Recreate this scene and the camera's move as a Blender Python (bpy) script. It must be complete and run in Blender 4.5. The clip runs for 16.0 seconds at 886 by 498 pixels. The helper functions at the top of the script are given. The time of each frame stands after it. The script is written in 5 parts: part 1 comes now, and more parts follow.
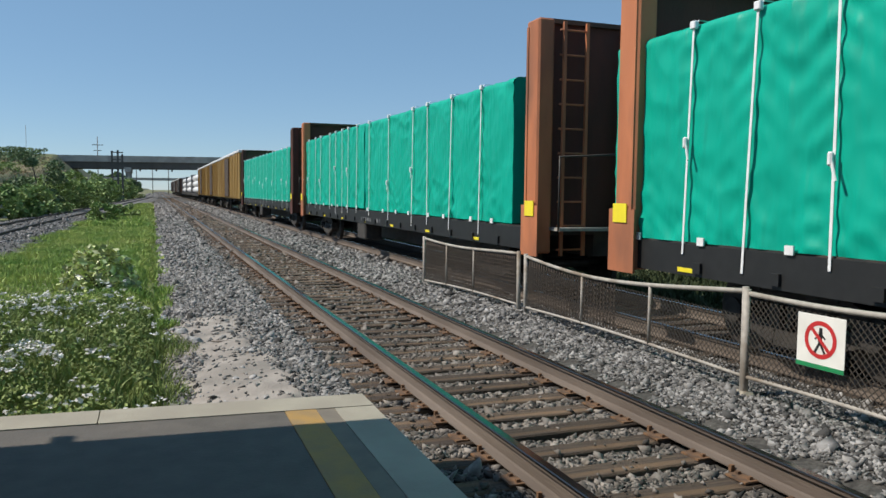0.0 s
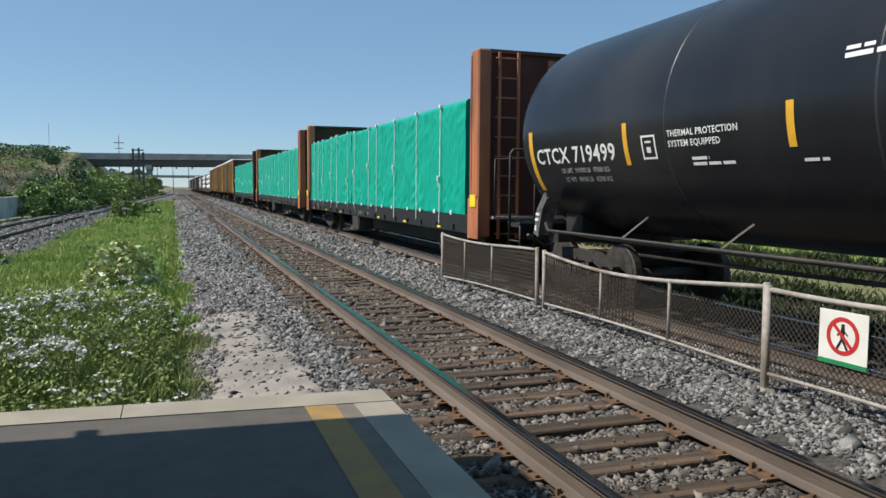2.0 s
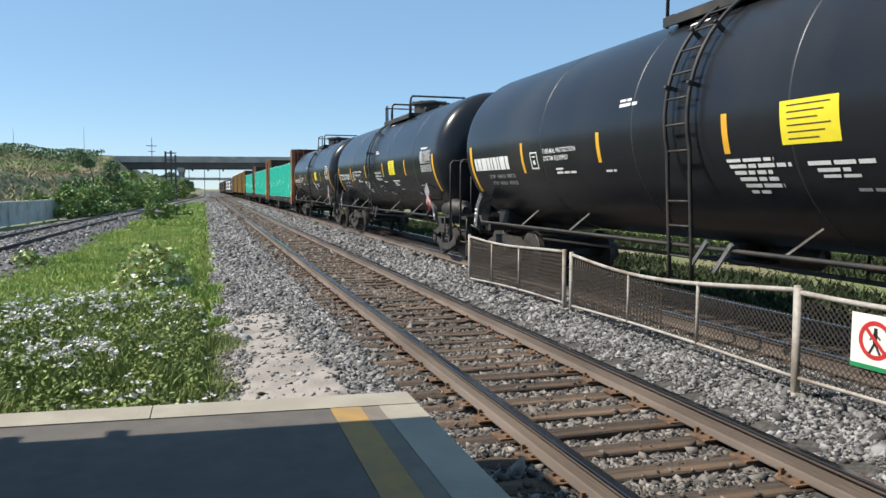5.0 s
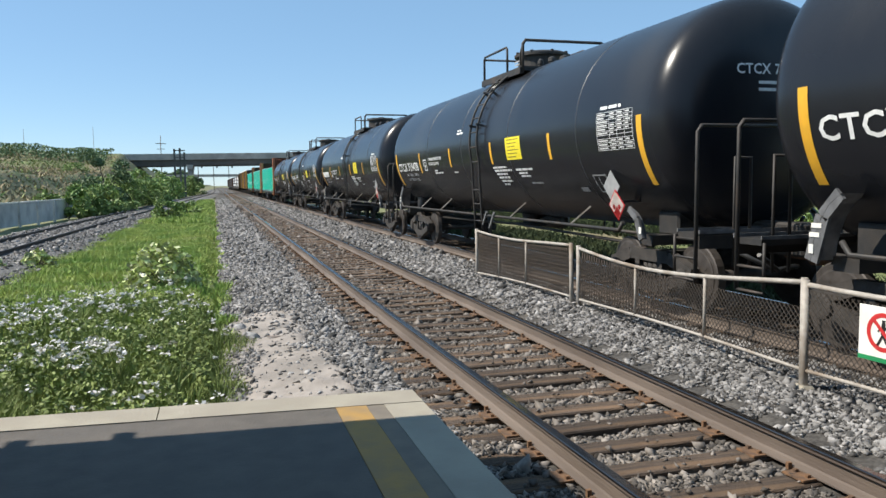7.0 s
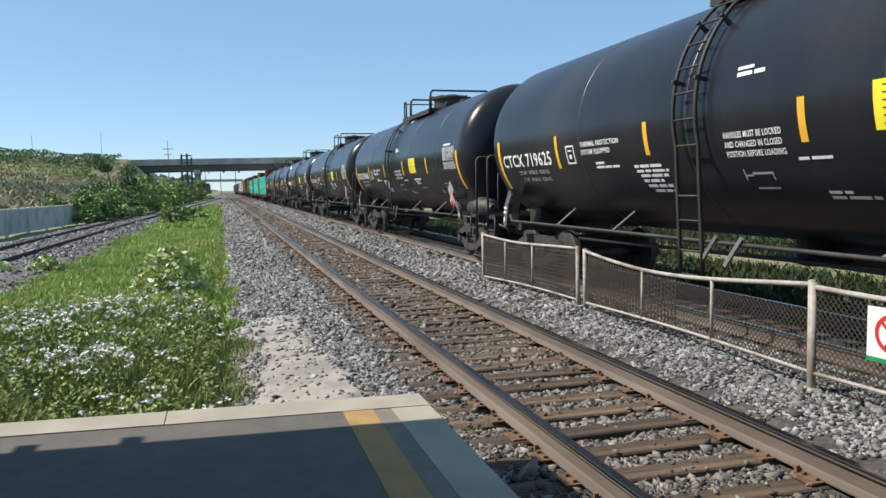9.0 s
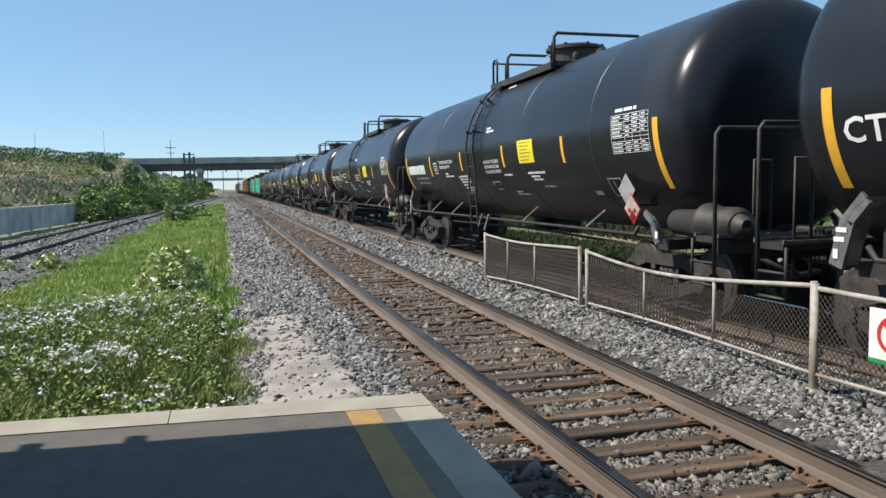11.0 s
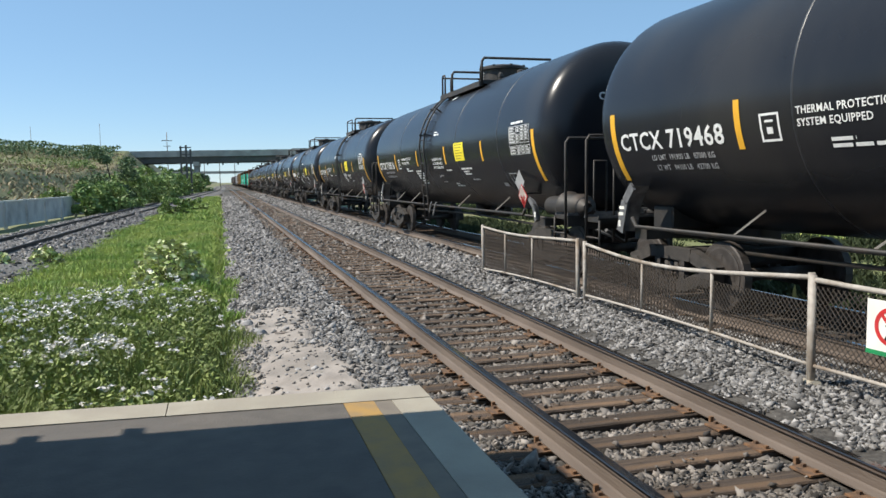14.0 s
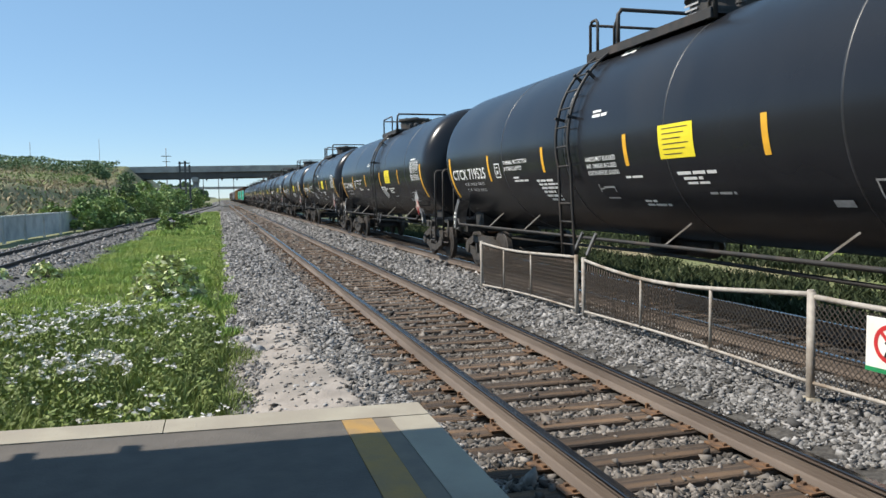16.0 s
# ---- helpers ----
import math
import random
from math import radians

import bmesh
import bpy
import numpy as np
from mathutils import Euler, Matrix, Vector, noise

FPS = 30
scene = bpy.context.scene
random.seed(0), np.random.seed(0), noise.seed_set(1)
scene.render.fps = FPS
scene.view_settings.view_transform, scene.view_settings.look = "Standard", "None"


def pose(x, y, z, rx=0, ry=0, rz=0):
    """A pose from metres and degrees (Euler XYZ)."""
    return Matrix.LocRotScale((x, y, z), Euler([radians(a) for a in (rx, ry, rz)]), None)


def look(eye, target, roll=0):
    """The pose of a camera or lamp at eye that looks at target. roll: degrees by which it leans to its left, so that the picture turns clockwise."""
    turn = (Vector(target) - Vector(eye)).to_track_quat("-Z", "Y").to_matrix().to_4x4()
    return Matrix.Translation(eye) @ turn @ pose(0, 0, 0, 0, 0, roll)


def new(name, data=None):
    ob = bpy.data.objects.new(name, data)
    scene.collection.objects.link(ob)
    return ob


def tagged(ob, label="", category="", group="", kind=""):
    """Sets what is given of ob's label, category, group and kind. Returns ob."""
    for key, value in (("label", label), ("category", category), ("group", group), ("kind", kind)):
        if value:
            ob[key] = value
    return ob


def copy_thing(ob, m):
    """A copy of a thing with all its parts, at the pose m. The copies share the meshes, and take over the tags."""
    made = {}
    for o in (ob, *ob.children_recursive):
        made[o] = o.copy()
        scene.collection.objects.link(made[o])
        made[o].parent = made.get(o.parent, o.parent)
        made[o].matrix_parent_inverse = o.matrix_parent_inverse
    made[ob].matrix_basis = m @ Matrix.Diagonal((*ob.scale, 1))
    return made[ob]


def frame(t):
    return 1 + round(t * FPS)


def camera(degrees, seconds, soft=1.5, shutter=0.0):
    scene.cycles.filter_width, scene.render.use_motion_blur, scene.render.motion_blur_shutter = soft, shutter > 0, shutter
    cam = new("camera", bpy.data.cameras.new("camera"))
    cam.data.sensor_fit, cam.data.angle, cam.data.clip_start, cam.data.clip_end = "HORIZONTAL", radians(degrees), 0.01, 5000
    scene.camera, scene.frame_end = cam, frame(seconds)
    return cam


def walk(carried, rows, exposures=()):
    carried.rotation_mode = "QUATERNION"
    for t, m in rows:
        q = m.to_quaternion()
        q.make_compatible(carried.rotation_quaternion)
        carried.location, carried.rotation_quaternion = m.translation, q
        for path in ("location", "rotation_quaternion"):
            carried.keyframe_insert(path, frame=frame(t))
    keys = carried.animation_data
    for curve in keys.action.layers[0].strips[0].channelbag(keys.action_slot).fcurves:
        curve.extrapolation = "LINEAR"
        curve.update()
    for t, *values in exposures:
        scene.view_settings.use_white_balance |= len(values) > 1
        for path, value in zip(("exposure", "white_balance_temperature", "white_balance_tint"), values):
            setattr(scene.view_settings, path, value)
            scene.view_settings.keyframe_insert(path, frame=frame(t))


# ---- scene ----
cam = camera(60.0, 16.0)
PATH = [
    (0, (-3.086, 0.028, 1.736), (-2.383, 1.895, 1.589), 0.6),
    (0.5, (-3.082, 0.026, 1.743), (-2.38, 1.893, 1.598), 0.6),
    (1, (-3.08, 0.029, 1.746), (-2.384, 1.899, 1.608), 0.6),
    (1.5, (-3.085, 0.023, 1.737), (-2.402, 1.896, 1.582), 0.4),
    (2, (-3.092, 0.017, 1.736), (-2.434, 1.899, 1.579), 0.4),
    (2.5, (-3.077, 0.018, 1.736), (-2.48, 1.917, 1.548), 0.2),
    (3, (-3.082, 0.02, 1.747), (-2.523, 1.933, 1.573), -0.2),
    (3.5, (-3.08, 0.007, 1.747), (-2.503, 1.916, 1.6), 0.1),
    (4, (-3.085, -0.002, 1.742), (-2.49, 1.902, 1.6), 0.4),
    (6.5, (-3.021, 0.011, 1.776), (-2.456, 1.921, 1.599), -0.4),
    (7, (-3.016, 0.002, 1.784), (-2.453, 1.913, 1.612), -0.7),
    (7.5, (-3.014, 0.009, 1.78), (-2.453, 1.922, 1.617), -0.9),
    (8, (-3.005, 0.017, 1.781), (-2.439, 1.928, 1.608), -1.0),
    (8.5, (-3.008, 0.005, 1.78), (-2.454, 1.92, 1.617), -0.9),
    (9, (-3.013, -0.006, 1.784), (-2.466, 1.911, 1.622), -1.0),
    (11.5, (-3.026, -0.021, 1.794), (-2.489, 1.899, 1.631), -0.7),
    (12, (-3.027, -0.011, 1.785), (-2.49, 1.91, 1.645), -0.4),
    (12.5, (-3.018, -0.006, 1.779), (-2.475, 1.91, 1.6), -0.4),
    (13, (-3.035, 0.0, 1.791), (-2.492, 1.913, 1.584), -0.9),
    (13.5, (-3.022, -0.006, 1.783), (-2.477, 1.907, 1.577), -1.0),
    (14, (-3.025, -0.006, 1.784), (-2.477, 1.909, 1.602), -0.9),
    (14.5, (-3.024, -0.006, 1.779), (-2.47, 1.91, 1.628), -0.6),
    (15, (-3.032, -0.008, 1.774), (-2.468, 1.904, 1.615), -0.9),
    (15.5, (-3.029, -0.002, 1.783), (-2.467, 1.914, 1.661), -1.0),
    (16, (-3.028, -0.005, 1.789), (-2.475, 1.911, 1.648), -0.8),
]
EXPOSURES = [(0, 0.12), (1.6, 0.13), (3.2, 0.5), (7, 0.58), (11, 0.53), (16, 0.53)]
walk(cam, [(t, look(eye, target, roll)) for t, eye, target, roll in PATH], EXPOSURES)

# ---- light ----
world = bpy.data.worlds.new("sky")
scene.world = world
world.use_nodes = True
wn = world.node_tree.nodes
sky = wn.new("ShaderNodeTexSky")
sky.sky_type = "NISHITA"
sky.sun_disc = False
SUN_EL, SUN_AZ = 48.0, 286.0  # azimuth clockwise from +y
sky.sun_elevation = radians(SUN_EL)
sky.sun_rotation = radians(SUN_AZ)
sky.air_density, sky.dust_density, sky.ozone_density = 0.75, 0.0, 2.6
wn["Background"].inputs["Strength"].default_value = 0.104
veil = wn.new("ShaderNodeMix")  # an even summer haze evens out the blue
veil.data_type = "RGBA"
veil.inputs["Factor"].default_value = 0.5
veil.inputs[7].default_value = (1.95, 3.7, 5.5, 1)
world.node_tree.links.new(sky.outputs[0], veil.inputs[6])
world.node_tree.links.new(veil.outputs[2], wn["Background"].inputs["Color"])
sun_data = bpy.data.lights.new("sun", "SUN")
sun_data.energy, sun_data.angle, sun_data.color = 4.5, radians(0.53), (1.0, 0.935, 0.83)
sun = new("sun", sun_data)
_d = Vector((math.sin(radians(SUN_AZ)) * math.cos(radians(SUN_EL)), math.cos(radians(SUN_AZ)) * math.cos(radians(SUN_EL)), math.sin(radians(SUN_EL))))
sun.matrix_world = look(_d * 60, (0, 0, 0))

# ---- materials ----


def mat(name, c1, c2=None, scale=6.0, rough=0.8, metal=0.0, bump=0.0, fine=60.0, c3=None, stain=1.5, stretch=(1, 1, 1), island=0.0, spec=0.5, per_object=0.0, coat=0.0):
    """Two-scale noise material: c1/c2 by middle noise, c3 by broad stains, fine bump."""
    m = bpy.data.materials.new(name)
    m.use_nodes = True
    nt = m.node_tree
    n, l = nt.nodes, nt.links
    bs = n["Principled BSDF"]
    bs.inputs["Roughness"].default_value = rough
    bs.inputs["Metallic"].default_value = metal
    bs.inputs["Specular IOR Level"].default_value = spec
    bs.inputs["Coat Weight"].default_value = coat
    tc = n.new("ShaderNodeTexCoord")
    mp = n.new("ShaderNodeMapping")
    mp.inputs["Scale"].default_value = stretch
    l.new(tc.outputs["Object"], mp.inputs["Vector"])

    def noise_at(s, detail=4.0):
        t = n.new("ShaderNodeTexNoise")
        t.inputs["Scale"].default_value = s
        t.inputs["Detail"].default_value = detail
        l.new(mp.outputs[0], t.inputs["Vector"])
        return t

    def mix(fac, a, b, lo=0.35, hi=0.65):
        r = n.new("ShaderNodeMapRange")
        r.inputs["From Min"].default_value, r.inputs["From Max"].default_value = lo, hi
        l.new(fac, r.inputs["Value"])
        x = n.new("ShaderNodeMix")
        x.data_type = "RGBA"
        l.new(r.outputs[0], x.inputs["Factor"])
        for k, v in ((6, a), (7, b)):
            if isinstance(v, tuple):
                x.inputs[k].default_value = (*v, 1)
            else:
                l.new(v, x.inputs[k])
        return x.outputs[2]

    c2 = c2 or tuple(v * 0.8 for v in c1)
    col = mix(noise_at(scale).outputs["Fac"], c1, c2)
    if c3:
        col = mix(noise_at(stain, 6.0).outputs["Fac"], col, c3, 0.5, 0.7)
    for source, amount in ((("ShaderNodeNewGeometry", "Random Per Island"), island), (("ShaderNodeObjectInfo", "Random"), per_object)):
        if amount:
            g = n.new(source[0])
            r = n.new("ShaderNodeMapRange")
            r.inputs["To Min"].default_value, r.inputs["To Max"].default_value = 1 - amount, 1 + amount
            l.new(g.outputs[source[1]], r.inputs["Value"])
            h = n.new("ShaderNodeHueSaturation")
            l.new(r.outputs[0], h.inputs["Value"])
            l.new(col, h.inputs["Color"])
            col = h.outputs[0]
    l.new(col, bs.inputs["Base Color"])
    if bump:
        b = n.new("ShaderNodeBump")
        b.inputs["Strength"].default_value = min(1.0, bump)
        b.inputs["Distance"].default_value = 0.02
        l.new(noise_at(fine).outputs["Fac"], b.inputs["Height"])
        l.new(b.outputs[0], bs.inputs["Normal"])
    return m


M_STONE = mat("crushed_stone", (0.235, 0.225, 0.218), (0.12, 0.115, 0.11), 9, 0.9, bump=0.2, island=0.85)
M_STONEB = mat("rust_dusted_stone", (0.19, 0.168, 0.148), (0.10, 0.087, 0.075), 9, 0.9, bump=0.2, island=0.85)
M_SIDING = mat("dusty_siding_bed", (0.20, 0.19, 0.18), (0.07, 0.066, 0.062), 11, 0.95, bump=0.9, fine=16, c3=(0.10, 0.092, 0.083), stain=0.4)
# Bed coloured darker than the stones, so gaps between them read as shade.
M_BED = mat("ballast_bed", (0.085, 0.078, 0.07), (0.04, 0.036, 0.032), 22, 0.95, bump=0.9, fine=30, c3=(0.12, 0.105, 0.09), stain=0.5)
M_DIRT = mat("pale_dirt", (0.35, 0.308, 0.272), (0.26, 0.228, 0.20), 3, 0.95, bump=0.6, fine=40, c3=(0.22, 0.195, 0.17), stain=1.6)
M_SOIL = mat("soil_and_turf", (0.12, 0.15, 0.055), (0.17, 0.16, 0.08), 0.7, 0.95, bump=0.6, fine=8, c3=(0.24, 0.185, 0.125), stain=0.12)
M_TIE = mat("weathered_tie", (0.125, 0.088, 0.062), (0.05, 0.036, 0.028), 5, 0.9, bump=0.8, fine=40, c3=(0.22, 0.135, 0.075), stain=1.2, stretch=(0.5, 7, 3), per_object=0.3)
M_RUST = mat("rusty_steel", (0.20, 0.105, 0.05), (0.095, 0.058, 0.036), 14, 0.85, bump=0.4)
M_RAIL = mat("rail_web", (0.155, 0.122, 0.098), (0.10, 0.076, 0.06), 4, 0.75, bump=0.25, stretch=(1, 0.15, 1))
M_HEAD = mat("polished_rail_head", (0.17, 0.15, 0.14), (0.11, 0.095, 0.088), 5, 0.2, metal=0.95, stretch=(6, 0.2, 6))
M_CONC = mat("pale_concrete", (0.37, 0.335, 0.265), (0.31, 0.276, 0.22), 2.2, 0.85, bump=0.3, c3=(0.30, 0.265, 0.213), stain=1.1)
M_PAVE = mat("platform_paving", (0.12, 0.105, 0.09), (0.093, 0.082, 0.071), 5, 0.85, bump=0.3, c3=(0.105, 0.095, 0.085), stain=0.9)
M_YLINE = mat("worn_yellow_tactile", (0.38, 0.225, 0.065), (0.29, 0.19, 0.085), 6, 0.8, bump=0.2)
M_GREYL = mat("grey_strip", (0.20, 0.17, 0.13), (0.16, 0.135, 0.11), 6, 0.85)
M_GALV = mat("weathered_galvanised", (0.42, 0.385, 0.34), (0.31, 0.28, 0.245), 12, 0.7, metal=0.1, bump=0.2, c3=(0.20, 0.15, 0.105), stain=2.0)
M_WIRE = mat("chain_link_wire", (0.085, 0.07, 0.056), (0.05, 0.042, 0.036), 30, 0.7, metal=0.3)
M_SLAT = mat("brown_privacy_mesh", (0.10, 0.073, 0.056), (0.07, 0.052, 0.042), 8, 0.9, bump=0.2)
M_WHITE = mat("white_paint", (0.82, 0.80, 0.74), (0.74, 0.72, 0.66), 5, 0.5)
M_MARK = mat("white_stencil_paint", (0.80, 0.80, 0.78), (0.70, 0.70, 0.68), 20, 0.5)
M_MARKT = mat("faded_white_stencil_paint", (0.62, 0.62, 0.60), (0.50, 0.50, 0.49), 9, 0.6)
M_HOLDER = mat("grey_placard_metal", (0.34, 0.34, 0.34), (0.25, 0.25, 0.25), 8, 0.5)
M_PLATE = mat("worn_grey_steel", (0.15, 0.15, 0.155), (0.085, 0.085, 0.085), 7, 0.5, bump=0.15, c3=(0.22, 0.215, 0.21), stain=3.0)
M_MARKG = mat("faded_stencil_paint", (0.42, 0.42, 0.42), (0.30, 0.30, 0.30), 20, 0.5)
M_RED = mat("red_enamel", (0.55, 0.03, 0.03), (0.48, 0.03, 0.03), 8, 0.45)
M_GREENP = mat("green_enamel", (0.02, 0.26, 0.09), (0.02, 0.22, 0.08), 8, 0.45)
M_BLACKP = mat("black_enamel", (0.015, 0.015, 0.015), (0.02, 0.02, 0.02), 8, 0.5)
M_TANK = mat("black_tank_paint", (0.0135, 0.0145, 0.018), (0.0165, 0.0175, 0.021), 1.3, 0.27, bump=0.03, fine=2, c3=(0.028, 0.027, 0.027), stain=0.6, stretch=(1, 1, 0.35), spec=0.34)
M_SEAM = mat("weld_seam", (0.03, 0.031, 0.034), (0.018, 0.018, 0.019), 3, 0.42, spec=0.6)
M_FRAME = mat("black_running_gear", (0.022, 0.021, 0.02), (0.035, 0.03, 0.026), 6, 0.6, bump=0.2, c3=(0.06, 0.045, 0.035), stain=2.5)
M_TRUCK = mat("dusty_cast_steel", (0.055, 0.047, 0.041), (0.03, 0.027, 0.024), 7, 0.8, bump=0.3)
M_WHEEL = mat("wheel_steel", (0.09, 0.078, 0.07), (0.05, 0.043, 0.038), 6, 0.6, metal=0.4)
M_YEL = mat("yellow_reflective_tape", (0.80, 0.42, 0.03), (0.72, 0.38, 0.03), 9, 0.5)
M_YELP = mat("yellow_panel", (0.85, 0.70, 0.03), (0.80, 0.66, 0.03), 9, 0.5)
M_ORANGE = mat("faded_orange_car_paint", (0.50, 0.175, 0.075), (0.42, 0.14, 0.06), 2.5, 0.7, bump=0.2, c3=(0.22, 0.09, 0.05), stain=1.3, stretch=(1, 1, 0.3))
M_MAROON = mat("rusty_maroon_paint", (0.105, 0.03, 0.019), (0.07, 0.024, 0.016), 2.5, 0.8, bump=0.3, c3=(0.045, 0.021, 0.015), stain=0.9, stretch=(1, 1, 0.3))
M_BROWN = mat("rusty_brown_steel", (0.13, 0.065, 0.04), (0.085, 0.045, 0.03), 1.5, 0.85, bump=0.3, c3=(0.05, 0.032, 0.025), stain=0.8)
M_TARP = mat("green_tarpaulin", (0.0, 0.37, 0.26), (0.0, 0.33, 0.23), 1.2, 0.5, spec=0.25)


def add_creases(m):
    """Sharp slanting creases at two scales for a taut tarpaulin."""
    n, l = m.node_tree.nodes, m.node_tree.links
    tc = n.new("ShaderNodeTexCoord")
    last = None
    for scale, rot, stretch, dist in ((1.0, 35, (1, 2.6, 0.5), 0.05), (1.9, -38, (1, 2.8, 0.5), 0.035), (4.5, 40, (1, 2.4, 0.6), 0.012)):
        mp = n.new("ShaderNodeMapping")
        mp.inputs["Rotation"].default_value = (radians(rot), 0, 0)
        mp.inputs["Scale"].default_value = stretch
        l.new(tc.outputs["Object"], mp.inputs["Vector"])
        t = n.new("ShaderNodeTexNoise")
        t.noise_type = "RIDGED_MULTIFRACTAL"
        t.inputs["Scale"].default_value, t.inputs["Detail"].default_value = scale, 2.5
        l.new(mp.outputs[0], t.inputs["Vector"])
        b = n.new("ShaderNodeBump")
        b.inputs["Strength"].default_value, b.inputs["Distance"].default_value = 0.9, dist
        l.new(t.outputs["Fac"], b.inputs["Height"])
        if last:
            l.new(last, b.inputs["Normal"])
        last = b.outputs[0]
    l.new(last, n["Principled BSDF"].inputs["Normal"])


add_creases(M_TARP)
M_DARKSTRIP = mat("dark_strip_surface", (0.035, 0.032, 0.03), (0.022, 0.02, 0.019), 8, 0.95, bump=0.7, fine=40, c3=(0.075, 0.07, 0.062), stain=3.0)
M_STRAP = mat("white_strapping", (0.80, 0.80, 0.80), (0.70, 0.70, 0.70), 10, 0.5)
M_BOXY = mat("faded_yellow_boxcar", (0.42, 0.27, 0.085), (0.35, 0.22, 0.07), 1.5, 0.75, c3=(0.28, 0.16, 0.05), stain=0.5, stretch=(1, 1, 0.3))
M_DARKB = mat("dark_brown_door", (0.07, 0.045, 0.03), (0.05, 0.035, 0.025), 3, 0.8)
M_GREYCAR = mat("grey_car_paint", (0.30, 0.29, 0.28), (0.22, 0.21, 0.20), 1.5, 0.7)
M_WRAP = mat("white_wrapped_load", (0.72, 0.72, 0.72), (0.60, 0.60, 0.61), 1.2, 0.55, bump=0.3, fine=4)
M_BRIDGE = mat("bridge_concrete", (0.46, 0.42, 0.385), (0.38, 0.35, 0.32), 0.6, 0.9, c3=(0.31, 0.285, 0.26), stain=0.3)
M_BRIDGED = mat("dark_bridge_girder", (0.13, 0.12, 0.115), (0.10, 0.095, 0.09), 0.6, 0.9)
M_BARRIER = mat("grey_barrier_panel", (0.60, 0.61, 0.58), (0.48, 0.49, 0.48), 1.5, 0.8, c3=(0.30, 0.31, 0.31), stain=0.7)
M_GRASS = mat("grass_blades", (0.40, 0.46, 0.13), (0.20, 0.32, 0.07), 1.1, 0.6, island=0.4, spec=0.25)
M_WEED = mat("weed_leaves", (0.25, 0.30, 0.095), (0.15, 0.20, 0.06), 2, 0.6, island=0.4, spec=0.25)
M_DRY = mat("dry_grass", (0.36, 0.29, 0.19), (0.25, 0.215, 0.13), 1, 0.8, island=0.3, spec=0.1)
M_PETAL = mat("white_petals", (0.74, 0.72, 0.68), (0.64, 0.61, 0.60), 3, 0.6)
M_LEAFY = mat("pale_yellow_leaves", (0.58, 0.60, 0.34), (0.26, 0.34, 0.06), 7, 0.5, island=0.65)
M_LEAF = mat("tree_leaves", (0.26, 0.34, 0.11), (0.16, 0.24, 0.07), 0.8, 0.55, island=0.4, spec=0.3)
M_LEAFD = mat("dark_tree_leaves", (0.15, 0.21, 0.10), (0.11, 0.16, 0.075), 0.5, 0.6, island=0.35, spec=0.25)
# Near-black green puts the train's shade into the weeds' own colour.
M_VERGESHADE = mat("shade_darkened_weeds", (0.05, 0.065, 0.03), (0.035, 0.045, 0.022), 0.8, 0.8, island=0.4, spec=0.1)
M_BARK = mat("bark", (0.10, 0.075, 0.055), (0.065, 0.05, 0.04), 8, 0.9, bump=0.6)
M_WOODGREY = mat("grey_weathered_wood", (0.24, 0.21, 0.19), (0.17, 0.15, 0.135), 4, 0.9, stretch=(4, 4, 0.5))

# ---- mesh helpers ----


